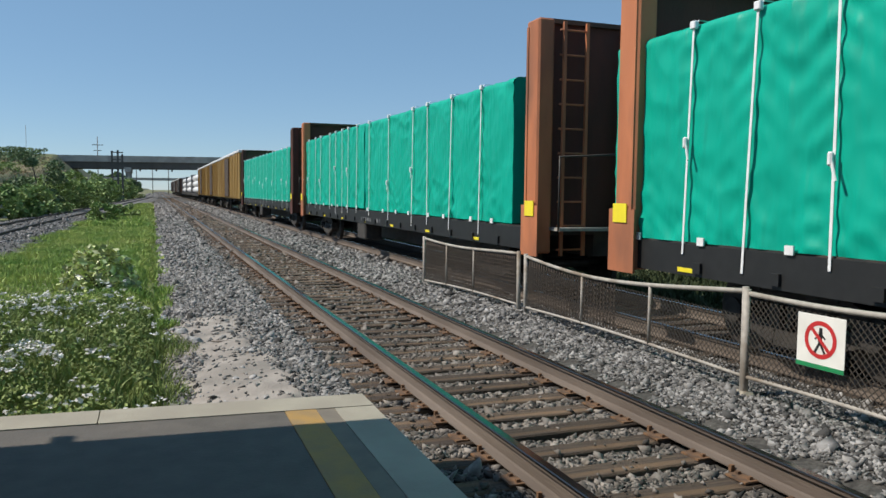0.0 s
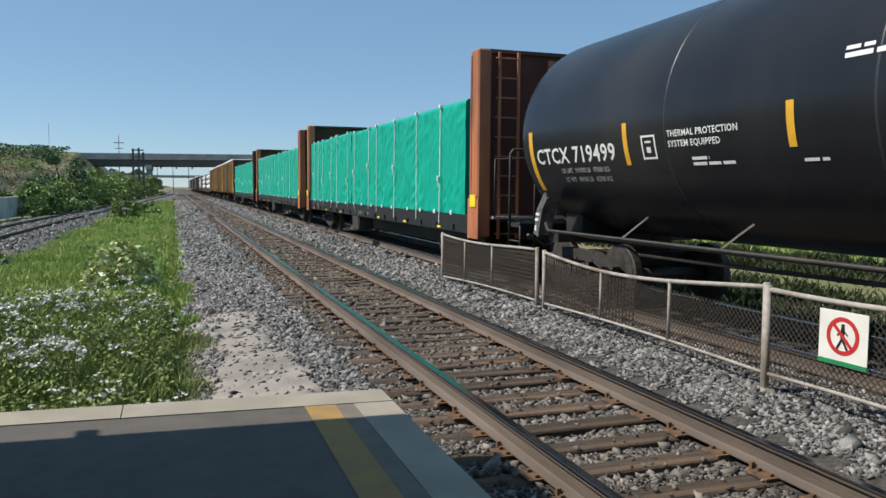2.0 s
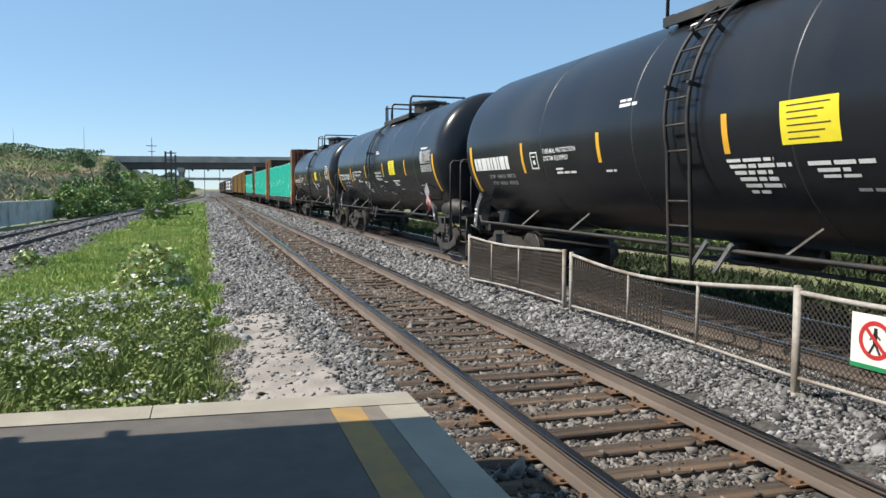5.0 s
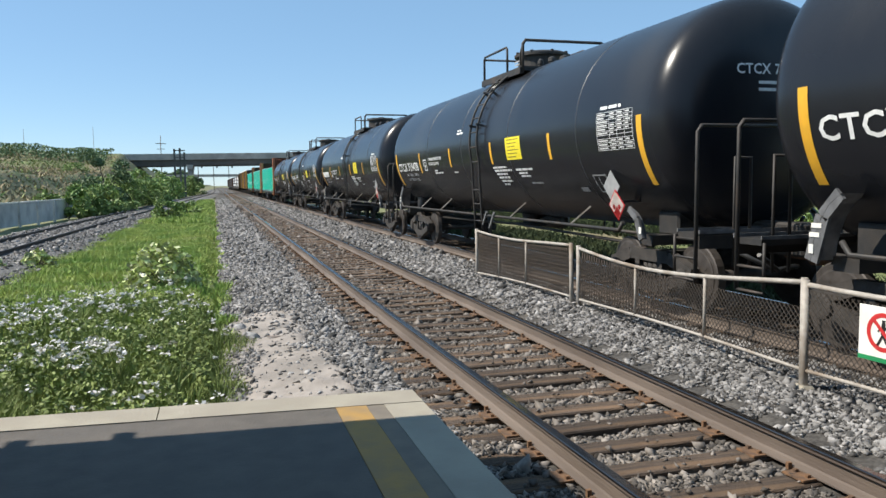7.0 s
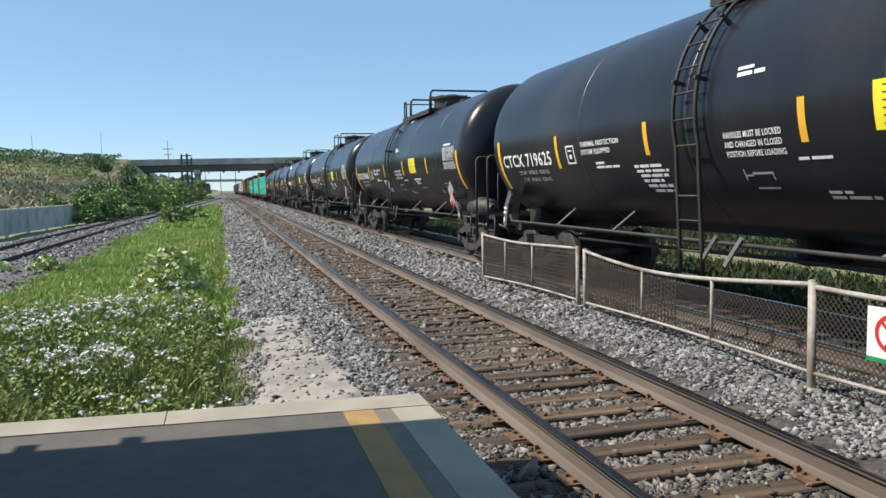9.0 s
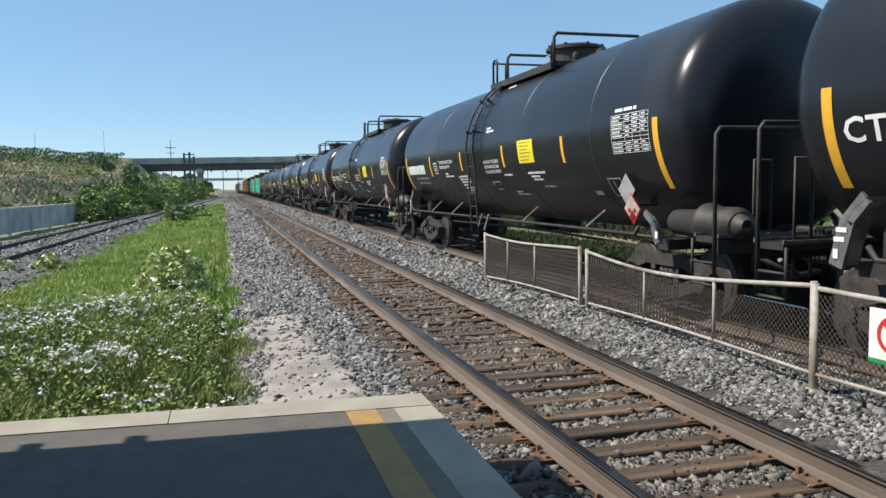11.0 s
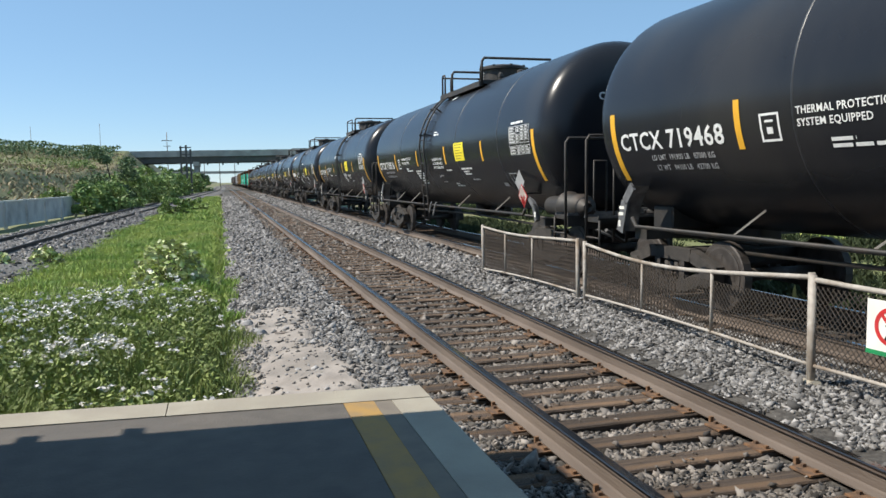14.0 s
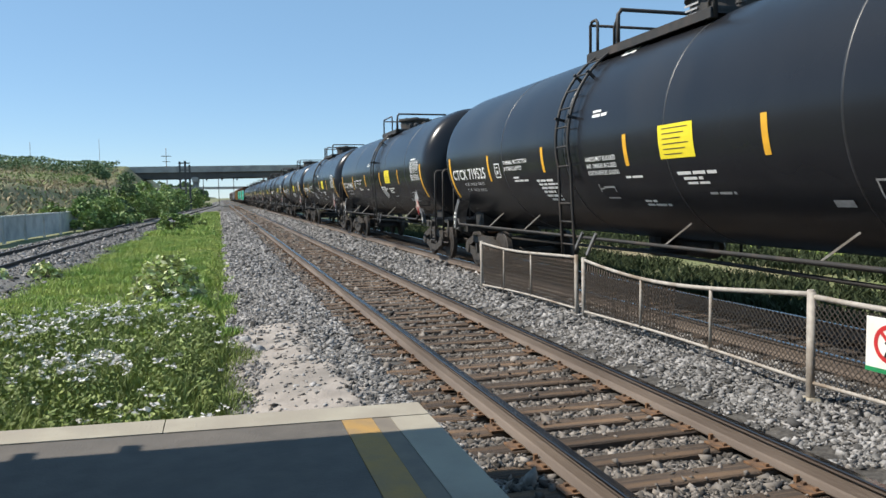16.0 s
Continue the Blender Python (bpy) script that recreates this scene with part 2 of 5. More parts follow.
class Shape:
    """Collects boxes, bars and strips into one mesh."""

    def __init__(self):
        self.v, self.f, self.s = [], [], []

    def add(self, verts, faces, smooth=False):
        o = len(self.v)
        self.v += [tuple(p) for p in verts]
        self.f += [tuple(i + o for i in f) for f in faces]
        self.s += [smooth] * len(faces)
        return self

    def box(self, cx, cy, cz, sx, sy, sz, m=None, ch=0.0):
        x, y, z = sx / 2, sy / 2, sz / 2
        if ch:
            vs, c = [], min(ch, x * 0.9, y * 0.9, z * 0.9)
            for a, b in ((z, c), (z - c, 0), (-z + c, 0), (-z, c)):
                vs += [(-x + b + c * (b == 0), -y + b, a), (x - b - c * (b == 0), -y + b, a), (x - b, -y + b + c * (b == 0), a), (x - b, y - b - c * (b == 0), a),
                       (x - b - c * (b == 0), y - b, a), (-x + b + c * (b == 0), y - b, a), (-x + b, y - b - c * (b == 0), a), (-x + b, -y + b + c * (b == 0), a)]
            fs = [tuple(range(7, -1, -1))[::-1], tuple(range(31, 23, -1))]
            for r in range(3):
                fs += [(r * 8 + k, (r + 1) * 8 + k, (r + 1) * 8 + (k + 1) % 8, r * 8 + (k + 1) % 8) for k in range(8)]
        else:
            vs = [(-x, -y, -z), (x, -y, -z), (x, y, -z), (-x, y, -z), (-x, -y, z), (x, -y, z), (x, y, z), (-x, y, z)]
            fs = [(0, 3, 2, 1), (4, 5, 6, 7), (0, 1, 5, 4), (1, 2, 6, 5), (2, 3, 7, 6), (3, 0, 4, 7)]
        c = Vector((cx, cy, cz))
        vs = [(m @ Vector(p) if m else Vector(p)) + c for p in vs]
        return self.add(vs, fs)

    def bar(self, p, q, r, seg=8, r2=None, caps=True):
        p, q = Vector(p), Vector(q)
        d = (q - p).normalized()
        a = d.orthogonal().normalized()
        b = d.cross(a)
        r2 = r if r2 is None else r2
        vs = [c + (a * math.cos(t) + b * math.sin(t)) * k for c, k in ((p, r), (q, r2)) for t in [2 * math.pi * i / seg for i in range(seg)]]
        self.add(vs, [(i, (i + 1) % seg, seg + (i + 1) % seg, seg + i) for i in range(seg)], True)
        if caps:
            o = len(self.v) - 2 * seg
            self.f += [tuple(o + i for i in range(seg - 1, -1, -1)), tuple(o + seg + i for i in range(seg))]
            self.s += [False, False]
        return self

    def pipe(self, pts, r, seg=7):
        """One bent tube through the points."""
        pts = [Vector(p) for p in pts]
        rings, a = [], None
        for k, p in enumerate(pts):
            d = ((pts[min(k + 1, len(pts) - 1)] - p).normalized() + (p - pts[max(k - 1, 0)]).normalized()).normalized()
            a = d.orthogonal().normalized() if a is None else (a - d * a.dot(d)).normalized()
            b = d.cross(a)
            rings += [p + (a * math.cos(t) + b * math.sin(t)) * r for t in [2 * math.pi * q / seg for q in range(seg)]]
        n = len(pts)
        self.add(rings, [(k * seg + q, k * seg + (q + 1) % seg, (k + 1) * seg + (q + 1) % seg, (k + 1) * seg + q) for k in range(n - 1) for q in range(seg)], True)
        o = len(self.v) - n * seg
        self.f += [tuple(o + q for q in range(seg - 1, -1, -1)), tuple(o + (n - 1) * seg + q for q in range(seg))]
        self.s += [False, False]
        return self

    def beam(self, p, q, w, h):
        """A square bar from p to q."""
        p, q = Vector(p), Vector(q)
        d = q - p
        m = d.to_track_quat("Y", "Z").to_matrix()
        c = (p + q) / 2
        return self.box(c.x, c.y, c.z, w, d.length, h, m)

    def lathe_y(self, prof, seg, cx, cz, smooth=True):
        """Rings about the y axis at (cx, cz); prof: (y, radius)."""
        vs = [(cx - math.cos(2 * math.pi * i / seg) * r, y, cz + math.sin(2 * math.pi * i / seg) * r) for y, r in prof for i in range(seg)]
        n = len(prof)
        fs = [(a * seg + i, (a + 1) * seg + i, (a + 1) * seg + (i + 1) % seg, a * seg + (i + 1) % seg) for a in range(n - 1) for i in range(seg)]
        fs += [tuple(range(seg))[::-1], tuple((n - 1) * seg + i for i in range(seg))]
        return self.add(vs, [f[::-1] for f in fs], smooth)

    def lathe_x(self, prof, seg, cy, cz):
        vs = [(x, cy + math.cos(2 * math.pi * i / seg) * r, cz + math.sin(2 * math.pi * i / seg) * r) for x, r in prof for i in range(seg)]
        n = len(prof)
        fs = [(a * seg + i, (a + 1) * seg + i, (a + 1) * seg + (i + 1) % seg, a * seg + (i + 1) % seg) for a in range(n - 1) for i in range(seg)]
        fs += [tuple(range(seg))[::-1], tuple((n - 1) * seg + i for i in range(seg))]
        return self.add(vs, [f[::-1] for f in fs], False)

    def lathe_z(self, prof, seg, cx, cy):
        vs = [(cx + math.cos(2 * math.pi * i / seg) * r, cy + math.sin(2 * math.pi * i / seg) * r, z) for z, r in prof for i in range(seg)]
        n = len(prof)
        fs = [(a * seg + i, a * seg + (i + 1) % seg, (a + 1) * seg + (i + 1) % seg, (a + 1) * seg + i) for a in range(n - 1) for i in range(seg)]
        fs += [tuple(range(seg))[::-1], tuple((n - 1) * seg + i for i in range(seg))]
        return self.add(vs, fs, False)

    def extrude_y(self, prof, ys):
        """A closed profile of (x, z) drawn along y."""
        k = len(prof)
        vs = [(x, y, z) for y in ys for x, z in prof]
        fs = [(a * k + i, a * k + (i + 1) % k, (a + 1) * k + (i + 1) % k, (a + 1) * k + i) for a in range(len(ys) - 1) for i in range(k)]
        fs += [tuple(range(k))[::-1], tuple((len(ys) - 1) * k + i for i in range(k))]
        return self.add(vs, fs)

    def mesh(self, name, material):
        me = bpy.data.meshes.new(name)
        me.from_pydata(self.v, [], self.f)
        me.polygons.foreach_set("use_smooth", self.s)
        me.materials.append(material)
        return me


def part(name, shape, material, parent=None, label=""):
    """One mesh object, under a thing or part if one is given."""
    ob = new(name, shape.mesh(name, material) if isinstance(shape, Shape) else shape)
    if parent:
        ob.parent = parent
    return tagged(ob, label)


def thing(name, label, category, group="", kind="", at=None):
    ob = new(name)
    ob.empty_display_size = 0.2
    if at:
        ob.matrix_basis = at
    return tagged(ob, label, category, group, kind)


def bulk(name, verts, faces, material, label="", category="", kind="stuff", smooth=False):
    """A large mesh from numpy arrays (n,3) and (m,k)."""
    me = bpy.data.meshes.new(name)
    k = faces.shape[1]
    me.vertices.add(len(verts))
    me.vertices.foreach_set("co", np.ascontiguousarray(verts, dtype=np.float32).ravel())
    me.loops.add(faces.size)
    me.loops.foreach_set("vertex_index", np.ascontiguousarray(faces, dtype=np.int32).ravel())
    me.polygons.add(len(faces))
    me.polygons.foreach_set("loop_start", np.arange(0, faces.size, k, dtype=np.int32))
    if smooth:
        me.polygons.foreach_set("use_smooth", np.ones(len(faces), dtype=bool))
    me.update(calc_edges=True)
    me.validate()
    me.materials.append(material)
    ob = new(name, me)
    return tagged(ob, label, category, "", kind)


rng = np.random.default_rng(7)


def fbm(x, y, s, seed=0):
    """Cheap smooth noise of numpy arrays, about -1 to 1."""
    r = np.random.default_rng(seed)
    out = 0
    for k in range(6):
        a, p = r.uniform(0, 6.28), r.uniform(0, 6.28)
        f = s * (1.0 + 0.7 * k)
        out = out + np.sin((x * math.cos(a) + y * math.sin(a)) * f + p) / (1 + 0.5 * k)
    return out / 2.6

# ---- ground ----
TRAIN_X = 4.05


def siding_x(y):
    return np.interp(y, (-40, 0, 25, 42, 66, 107, 178, 260, 700), (-10.4, -10.0, -9.68, -9.3, -8.5, -7.1, -4.6, -3.9, -3.9))


def ground_z(x, y):
    """Height of the land: track level near the lines, a bank to the west."""
    z = -0.32 + 0 * x
    z = z + 0.05 * fbm(x, y, 0.5, 3) * (np.abs(x) < 60)
    d = np.clip((-x - 15.5) / 7.0, 0, 1) * np.clip((y - 38) / 45.0, 0, 1)
    z = z + d * (3.9 + 0.5 * fbm(x, y, 0.12, 5)) * np.clip((-x - 15.5) / 7.0, 0, 1)
    z = z + np.clip((-x - 24) / 60, 0, 1) * np.clip((y - 60) / 80, 0, 1) * 3.4
    z = z + np.clip((-x - 9.5) / 9.0, 0, 1) * np.clip((y - 120) / 45.0, 0, 1) * 1.5 * np.clip((330 - y) / 120.0, 0, 1)
    z = z - 0.28 * np.clip((x + 3.5) / 0.4, 0, 1) * (x < 12)
    z = z + np.clip((-x - 11) / 9.0, 0, 1) * np.clip((y - 155) / 25.0, 0, 1) * 3.6 * np.clip((330 - y) / 120.0, 0, 1)
    return np.where(x > 7.5, z - 0.1, z)


def sheet(name, xs, ys, zf, material, label, category, kind="structure"):
    gx, gy = np.meshgrid(xs, ys)
    v = np.stack([gx.ravel(), gy.ravel(), zf(gx, gy).ravel()], 1)
    nx, ny = len(xs), len(ys)
    i = (np.arange(ny - 1)[:, None] * nx + np.arange(nx - 1)[None, :]).ravel()
    return bulk(name, v, np.stack([i, i + 1, i + nx + 1, i + nx], 1), material, label, category, kind, True)


gxs = np.unique(np.concatenate([np.linspace(-2500, -150, 12), np.linspace(-150, -40, 24), np.linspace(-40, 20, 100), np.linspace(20, 150, 16), np.linspace(150, 2500, 10)]))
gys = np.unique(np.concatenate([np.linspace(-400, -20, 8), np.linspace(-20, 60, 120), np.linspace(60, 260, 100), np.linspace(260, 3500, 20)]))
sheet("ground", gxs, gys, ground_z, M_SOIL, "patchy green turf and brown soil", "ground")


def bed_z(x, y):
    """Ballast surface across the two main tracks."""
    z = np.interp(x, (-3.05, -2.2, -1.35, -0.85, -0.5, 0.5, 0.85, 1.35, 1.7, 2.3, 2.75, 3.25, 4.85, 5.4, 6.6, 7.6),
                  (-0.38, -0.25, -0.21, -0.228, -0.235, -0.235, -0.215, -0.13, -0.06, -0.06, -0.17, -0.22, -0.22, -0.2, -0.4, -0.7))
    return z + 0.012 * fbm(x, y, 7.0, 9) + 0.02 * fbm(x, y, 1.7, 11)


bys = np.unique(np.concatenate([np.linspace(-12, 2, 30), np.linspace(2, 30, 330), np.linspace(30, 90, 160), np.linspace(90, 700, 120)]))
sheet("ballast_bed", np.linspace(-3.05, 7.6, 130), bys, bed_z, M_BED, "grey crushed-stone ballast bed, darkened as shade between the stones", "ballast")


def dirt_z(x, y):
    return bed_z(x, y) + 0.058 - 0.11 * np.clip((np.abs(x + 2.3 + 0.12 * np.sin(y * 0.7)) - 0.42 - 0.28 * fbm(x, y, 1.5, 4)) / 0.3, 0, 1) - 0.032 * np.clip((y - 7.2) / 1.2, 0, 1) * (0.55 + 0.6 * fbm(x, y, 1.1, 19)) - 0.1 * np.clip((y - 12) / 3, 0, 1) + 0.012 * (fbm(x, y, 9.0, 23) - 0.5)


sheet("dirt_path", np.linspace(-3.0, -1.3, 50), np.linspace(5.6, 18, 200), dirt_z, M_DIRT, "pale trampled dirt patch beside the ballast", "dirt")


def siding_bed(gx, gy):
    return -0.12 - np.clip((np.abs(gx) - 1.6) / 1.2, 0, 1) * 0.3 + 0.02 * fbm(gx, gy, 3.0, 2)


sx = np.linspace(-2.6, 2.6, 30)
sy = np.linspace(-20, 400, 300)
gx, gy = np.meshgrid(sx, sy)
v = np.stack([(gx + siding_x(gy)).ravel(), gy.ravel(), siding_bed(gx, gy).ravel()], 1)
i = (np.arange(299)[:, None] * 30 + np.arange(29)[None, :]).ravel()
bulk("siding_bed", v, np.stack([i, i + 1, i + 31, i + 30], 1), M_SIDING, "grey ballast bed under the siding", "ballast", "structure", True)


TIE_PITCH, TIE_0 = 0.475, 5.03


def scatter_stones(name, x0, x1, y0, y1, count, size, label, material, on_siding=False):
    x, y = rng.uniform(x0, x1, count), rng.uniform(y0, y1, count)
    ph = np.abs((y - TIE_0 + TIE_PITCH / 2) % TIE_PITCH - TIE_PITCH / 2)
    on_tie = (np.abs(x) < 1.3) & (ph < 0.125)
    on_rail = (np.abs(np.abs(x) - 0.753) < 0.10)
    on_dirt = (np.abs(x + 2.3 + 0.12 * np.sin(y * 0.7)) < 0.42 + 0.3 * fbm(x, y, 1.9, 44)) & (y < 13) & (rng.random(count) < np.clip((15 - y) / 5, 0.25, 0.86))
    on_plat = (x < -1.45) & (y < 6.25)
    if on_siding:
        on_tie, on_rail = on_tie & False, np.abs(np.abs(x) - 0.753) < 0.12
        on_dirt, on_plat = on_tie, on_tie
    keep = ~((on_tie & (rng.random(count) < 0.985)) | on_rail | on_dirt | on_plat)
    x, y, on_tie = x[keep], y[keep], on_tie[keep]
    n = len(x)
    z = np.where(on_tie, -0.185, bed_z(x, y) + 0.004)
    top = (x < -1.5) & (y > 5.6) & (y < 18) & (rng.random(n) < 0.14 + 0.16 * (y > 7.0))
    z = np.where(top, np.maximum(z, dirt_z(x, y) + 0.001), z)
    if on_siding:
        z = siding_bed(x, y) + 0.005
        x = x + siding_x(y)
    base = np.array([(1, 0, 0), (-1, 0, 0), (0, 1, 0), (0, -1, 0), (0, 0, 1), (0, 0, -1)], float) * 0.62
    q = base[None] * rng.uniform(0.55, 1.25, (n, 6, 1)) + rng.normal(size=(n, 6, 3)) * 0.17
    q = q * rng.uniform(0.55, 1.35, (n, 1, 3))
    ax = rng.normal(size=(n, 3, 3))
    u, _, w = np.linalg.svd(ax)
    q = q @ (u @ w)
    s = size * rng.lognormal(0.12, 0.34, n)
    q = q * s[:, None, None] * np.array((1.15, 1.15, 0.85))
    q = q + np.stack([x, y, z], 1)[:, None]
    f = np.array([(0, 2, 4), (2, 1, 4), (1, 3, 4), (3, 0, 4), (2, 0, 5), (1, 2, 5), (3, 1, 5), (0, 3, 5)])
    faces = (np.arange(n)[:, None, None] * 6 + f[None]).reshape(-1, 3)
    bulk(name, q.reshape(-1, 3), faces, material, label, "ballast")


for y0, y1, total, size, where in ((3.0, 10.0, 84000, 0.031, "near the platform"), (10.0, 20.0, 40000, 0.042, "further along"), (20.0, 50.0, 24000, 0.062, "along the line"), (50.0, 120.0, 15000, 0.10, "far along the line")):
    for x0, x1, material, look_of in ((-3.0, -1.25, M_STONE, "pale grey"), (-1.25, 1.1, M_STONEB, "rust-dusted brown"), (1.1, 3.15, M_STONE, "bluish grey")):
        scatter_stones("ballast_stones", x0, x1, y0, y1, int(total * (x1 - x0) / 6.1), size, "angular " + look_of + " ballast stones " + where, material)

scatter_stones("ballast_stones", -2.5, 2.5, 12, 62, 12000, 0.062, "grey ballast stones on the siding", M_STONE, True)

# ---- tracks ----
RAIL_PROFILE = [(-0.07, -0.178), (0.07, -0.178), (0.07, -0.168), (0.02, -0.152), (0.009, -0.14), (0.009, -0.045), (0.033, -0.036), (0.036, -0.02),
                (-0.036, -0.02), (-0.033, -0.036), (-0.009, -0.045), (-0.009, -0.14), (-0.02, -0.152), (-0.07, -0.168)]
HEAD_PROFILE = [(-0.036, -0.0195), (0.036, -0.0195), (0.036, -0.006), (0.034, -0.0025), (0.028, 0), (-0.028, 0), (-0.034, -0.0025), (-0.036, -0.006)]


def rail(parent, path, offset, web_mat=None):
    """path: (x, y) points of the track's centre."""
    for prof, name, m in ((RAIL_PROFILE, "rail", web_mat or M_RAIL), (HEAD_PROFILE, "rail_head", web_mat or M_HEAD)):
        s = Shape()
        k = len(prof)
        s.add([(cx + offset + a, y, b) for cx, y in path for a, b in prof],
              [(r * k + i, r * k + (i + 1) % k, (r + 1) * k + (i + 1) % k, (r + 1) * k + i) for r in range(len(path) - 1) for i in range(k)])
        if name == "rail":
            web = part(name, s, m, parent)
        else:
            part(name, s, m, web, "shiny worn running surface")


main_track = thing("railway_track", "rusty rails on weathered brown timber ties in grey ballast", "railway track", "tracks", "structure")
for side in (-0.753, 0.753):
    rail(main_track, [(0, y) for y in (-10, 0, 10, 30, 60, 120, 300, 700)], side)
tie_meshes = []
for k in range(5):
    s = Shape()
    w = 0.23 + 0.012 * (k - 2)
    s.box(0, 0, -0.095, 2.58, w, 0.17, None, 0.012)
    s.v = [(x, y + 0.006 * math.sin(x * (3 + k) + k), z + 0.006 * math.sin(x * 5 + 2 * k)) for x, y, z in s.v]
    tie_meshes.append(s.mesh("tie", M_TIE))
plate = Shape()
plate.box(0, 0, 0.006, 0.36, 0.19, 0.014)
for px in (-0.105, 0.105):
    plate.box(px, 0.055, 0.018, 0.028, 0.028, 0.03).box(px, -0.055, 0.018, 0.028, 0.028, 0.03)
plate_mesh = plate.mesh("tie_plate", M_RUST)
anchor_mesh = Shape().box(0, 0, 0, 0.19, 0.022, 0.035).box(-0.09, 0, 0.02, 0.03, 0.028, 0.05).mesh("rail_anchor", M_RUST)
r0 = random.Random(3)
for k in range(-20, 96):
    y = TIE_0 + TIE_PITCH * k
    o = new("tie", r0.choice(tie_meshes))
    o.parent = main_track
    o.matrix_basis = pose(r0.uniform(-0.05, 0.05), y + r0.uniform(-0.015, 0.015), -0.188 + r0.uniform(-0.008, 0.006), 0, r0.uniform(-0.3, 0.3), r0.uniform(-1.2, 1.2))
    if k < 60:
        for side in (-0.753, 0.753):
            p = new("tie_plate", plate_mesh)
            p.parent = main_track
            p.matrix_basis = pose(side, y, -0.187, 0, 0, r0.uniform(-2, 2))
            if k < 30 and k % 2 == 0:
                a = new("rail_anchor", anchor_mesh)
                a.parent = main_track
                a.matrix_basis = pose(side, y + 0.135, -0.185)


def far_ties(parent, xf, y0, y1, pitch):
    s = Shape()
    y = y0
    while y < y1:
        s.box(float(xf(y)) + r0.uniform(-0.05, 0.05), y, -0.27, 2.58, 0.23, 0.17)
        y += pitch
    o = part("ties", s, M_TIE, parent)
    o["kind"] = "stuff"


far_ties(main_track, lambda y: 0, TIE_0 + TIE_PITCH * 96, 180, TIE_PITCH)
train_track = thing("railway_track", "rails and timber ties under the passing freight train", "railway track", "tracks", "structure")
for side in (-0.753, 0.753):
    rail(train_track, [(TRAIN_X, y) for y in (-10, 0, 10, 30, 60, 120, 300, 700)], side)
far_ties(train_track, lambda y: TRAIN_X, -6, 120, 0.5)
siding = thing("railway_track", "rusty siding track curving beside the grass, shade painted into its rails", "railway track", "tracks", "structure")
# Near-black material on web and head stands for the rails' shaded east side.
for side in (-0.753, 0.753):
    rail(siding, [(float(siding_x(y)), y) for y in np.linspace(-20, 400, 85)], side, M_FRAME)
far_ties(siding, siding_x, -15, 160, 0.55)

# ---- platform and its roof ----
PZ = 0.13
SKEW = 4.3  # the platform's end runs a little off square


def end_y(x):
    return 5.87 - (x + 1.54) * math.tan(radians(SKEW))


platform = thing("platform", "low concrete station platform with a pale kerb and yellow line", "platform", "", "structure")


def slab(name, x0, x1, d0, d1, z0, z1, m, label=""):
    """A slab whose far edge follows the platform's end; d: metres back from that end."""
    s = Shape()
    vs = [(x, (end_y(x) - d if d < 50 else -14.0), z) for z in (z0, z1) for x, d in ((x0, d1), (x1, d1), (x1, d0), (x0, d0))]
    s.add(vs, [(0, 3, 2, 1), (4, 5, 6, 7), (0, 1, 5, 4), (1, 2, 6, 5), (2, 3, 7, 6), (3, 0, 4, 7)])
    return part(name, s, m, platform, label)


slab("paving", -14.0, -2.22, 0.34, 99, -0.45, PZ - 0.004, M_PAVE)
slab("grey_strip", -1.99, -1.86, 0.30, 99, -0.45, PZ - 0.003, M_GREYL)
slab("yellow_line", -2.217, -1.993, 0.32, 99, -0.45, PZ, M_YLINE, "worn yellow safety line")
slab("edge_slab", -1.857, -1.56, 0.345, 99, -0.45, PZ, M_CONC)
x = -1.56
for w in (1.92, 2.9, 2.9, 2.9, 2.9):
    slab("kerb_stone", x - w + 0.008, x, 0.0, 0.335 if x < -2 else 0.34, -0.45, PZ + 0.004, M_CONC)
    x -= w

# Out of view; the roof is inferred from its shadow edge on the platform.
canopy = thing("platform_roof", "unseen flat platform roof on steel posts, walled to block sky light", "roof", "", "structure")
lx, ly = -_d.x / _d.z, -_d.y / _d.z
RZ = 3.4
k = (RZ - PZ)
ex = -1.05 - lx * (RZ + 0.25)
s = Shape()
y_at = lambda x: end_y(x) - 0.69 - 0.0
vs = []
for z in (RZ, RZ + 0.25):
    for px, far in ((-14.0, True), (ex, True), (ex, False), (-14.0, False)):
        vs.append((px, (y_at(px + lx * k) - ly * k) if far else -14.0, z))
s.add(vs, [(0, 1, 2, 3), (4, 7, 6, 5), (0, 4, 5, 1), (1, 5, 6, 2), (2, 6, 7, 3), (3, 7, 4, 0)])
part("roof", s, M_GREYL, canopy)
# Added out of view: this stretch only cuts sky light on the platform.
part("roof", Shape().box((ex - 1.5) / 2, -7.2, RZ + 0.125, -1.5 - ex, 13.4, 0.25), M_GREYL, canopy)
for py in (-12, -7, -2.0):
    part("post", Shape().bar((-4.9, py, 0.1), (-4.9, py, RZ), 0.09, 12), M_FRAME, canopy)
# Unseen walls, added to keep sky light off the shaded paving.
part("rear_wall", Shape().box(-9.0, -13.9, 1.7, 14, 0.2, 3.6), M_GREYL, canopy)
part("side_wall", Shape().box(-5.35, -4.4, 1.7, 0.2, 18.8, 3.36), M_GREYL, canopy)
# Unseen as well; they shape the small ticks along the shadow's edge.
for px in (-4.4, -3.75):
    gx_ = px - lx * k
    part("bracket", Shape().box(gx_, y_at(px) - ly * k + 0.05, RZ + 0.1, 0.07, 0.2, 0.09), M_GREYL, canopy)

# ---- fence between the tracks ----

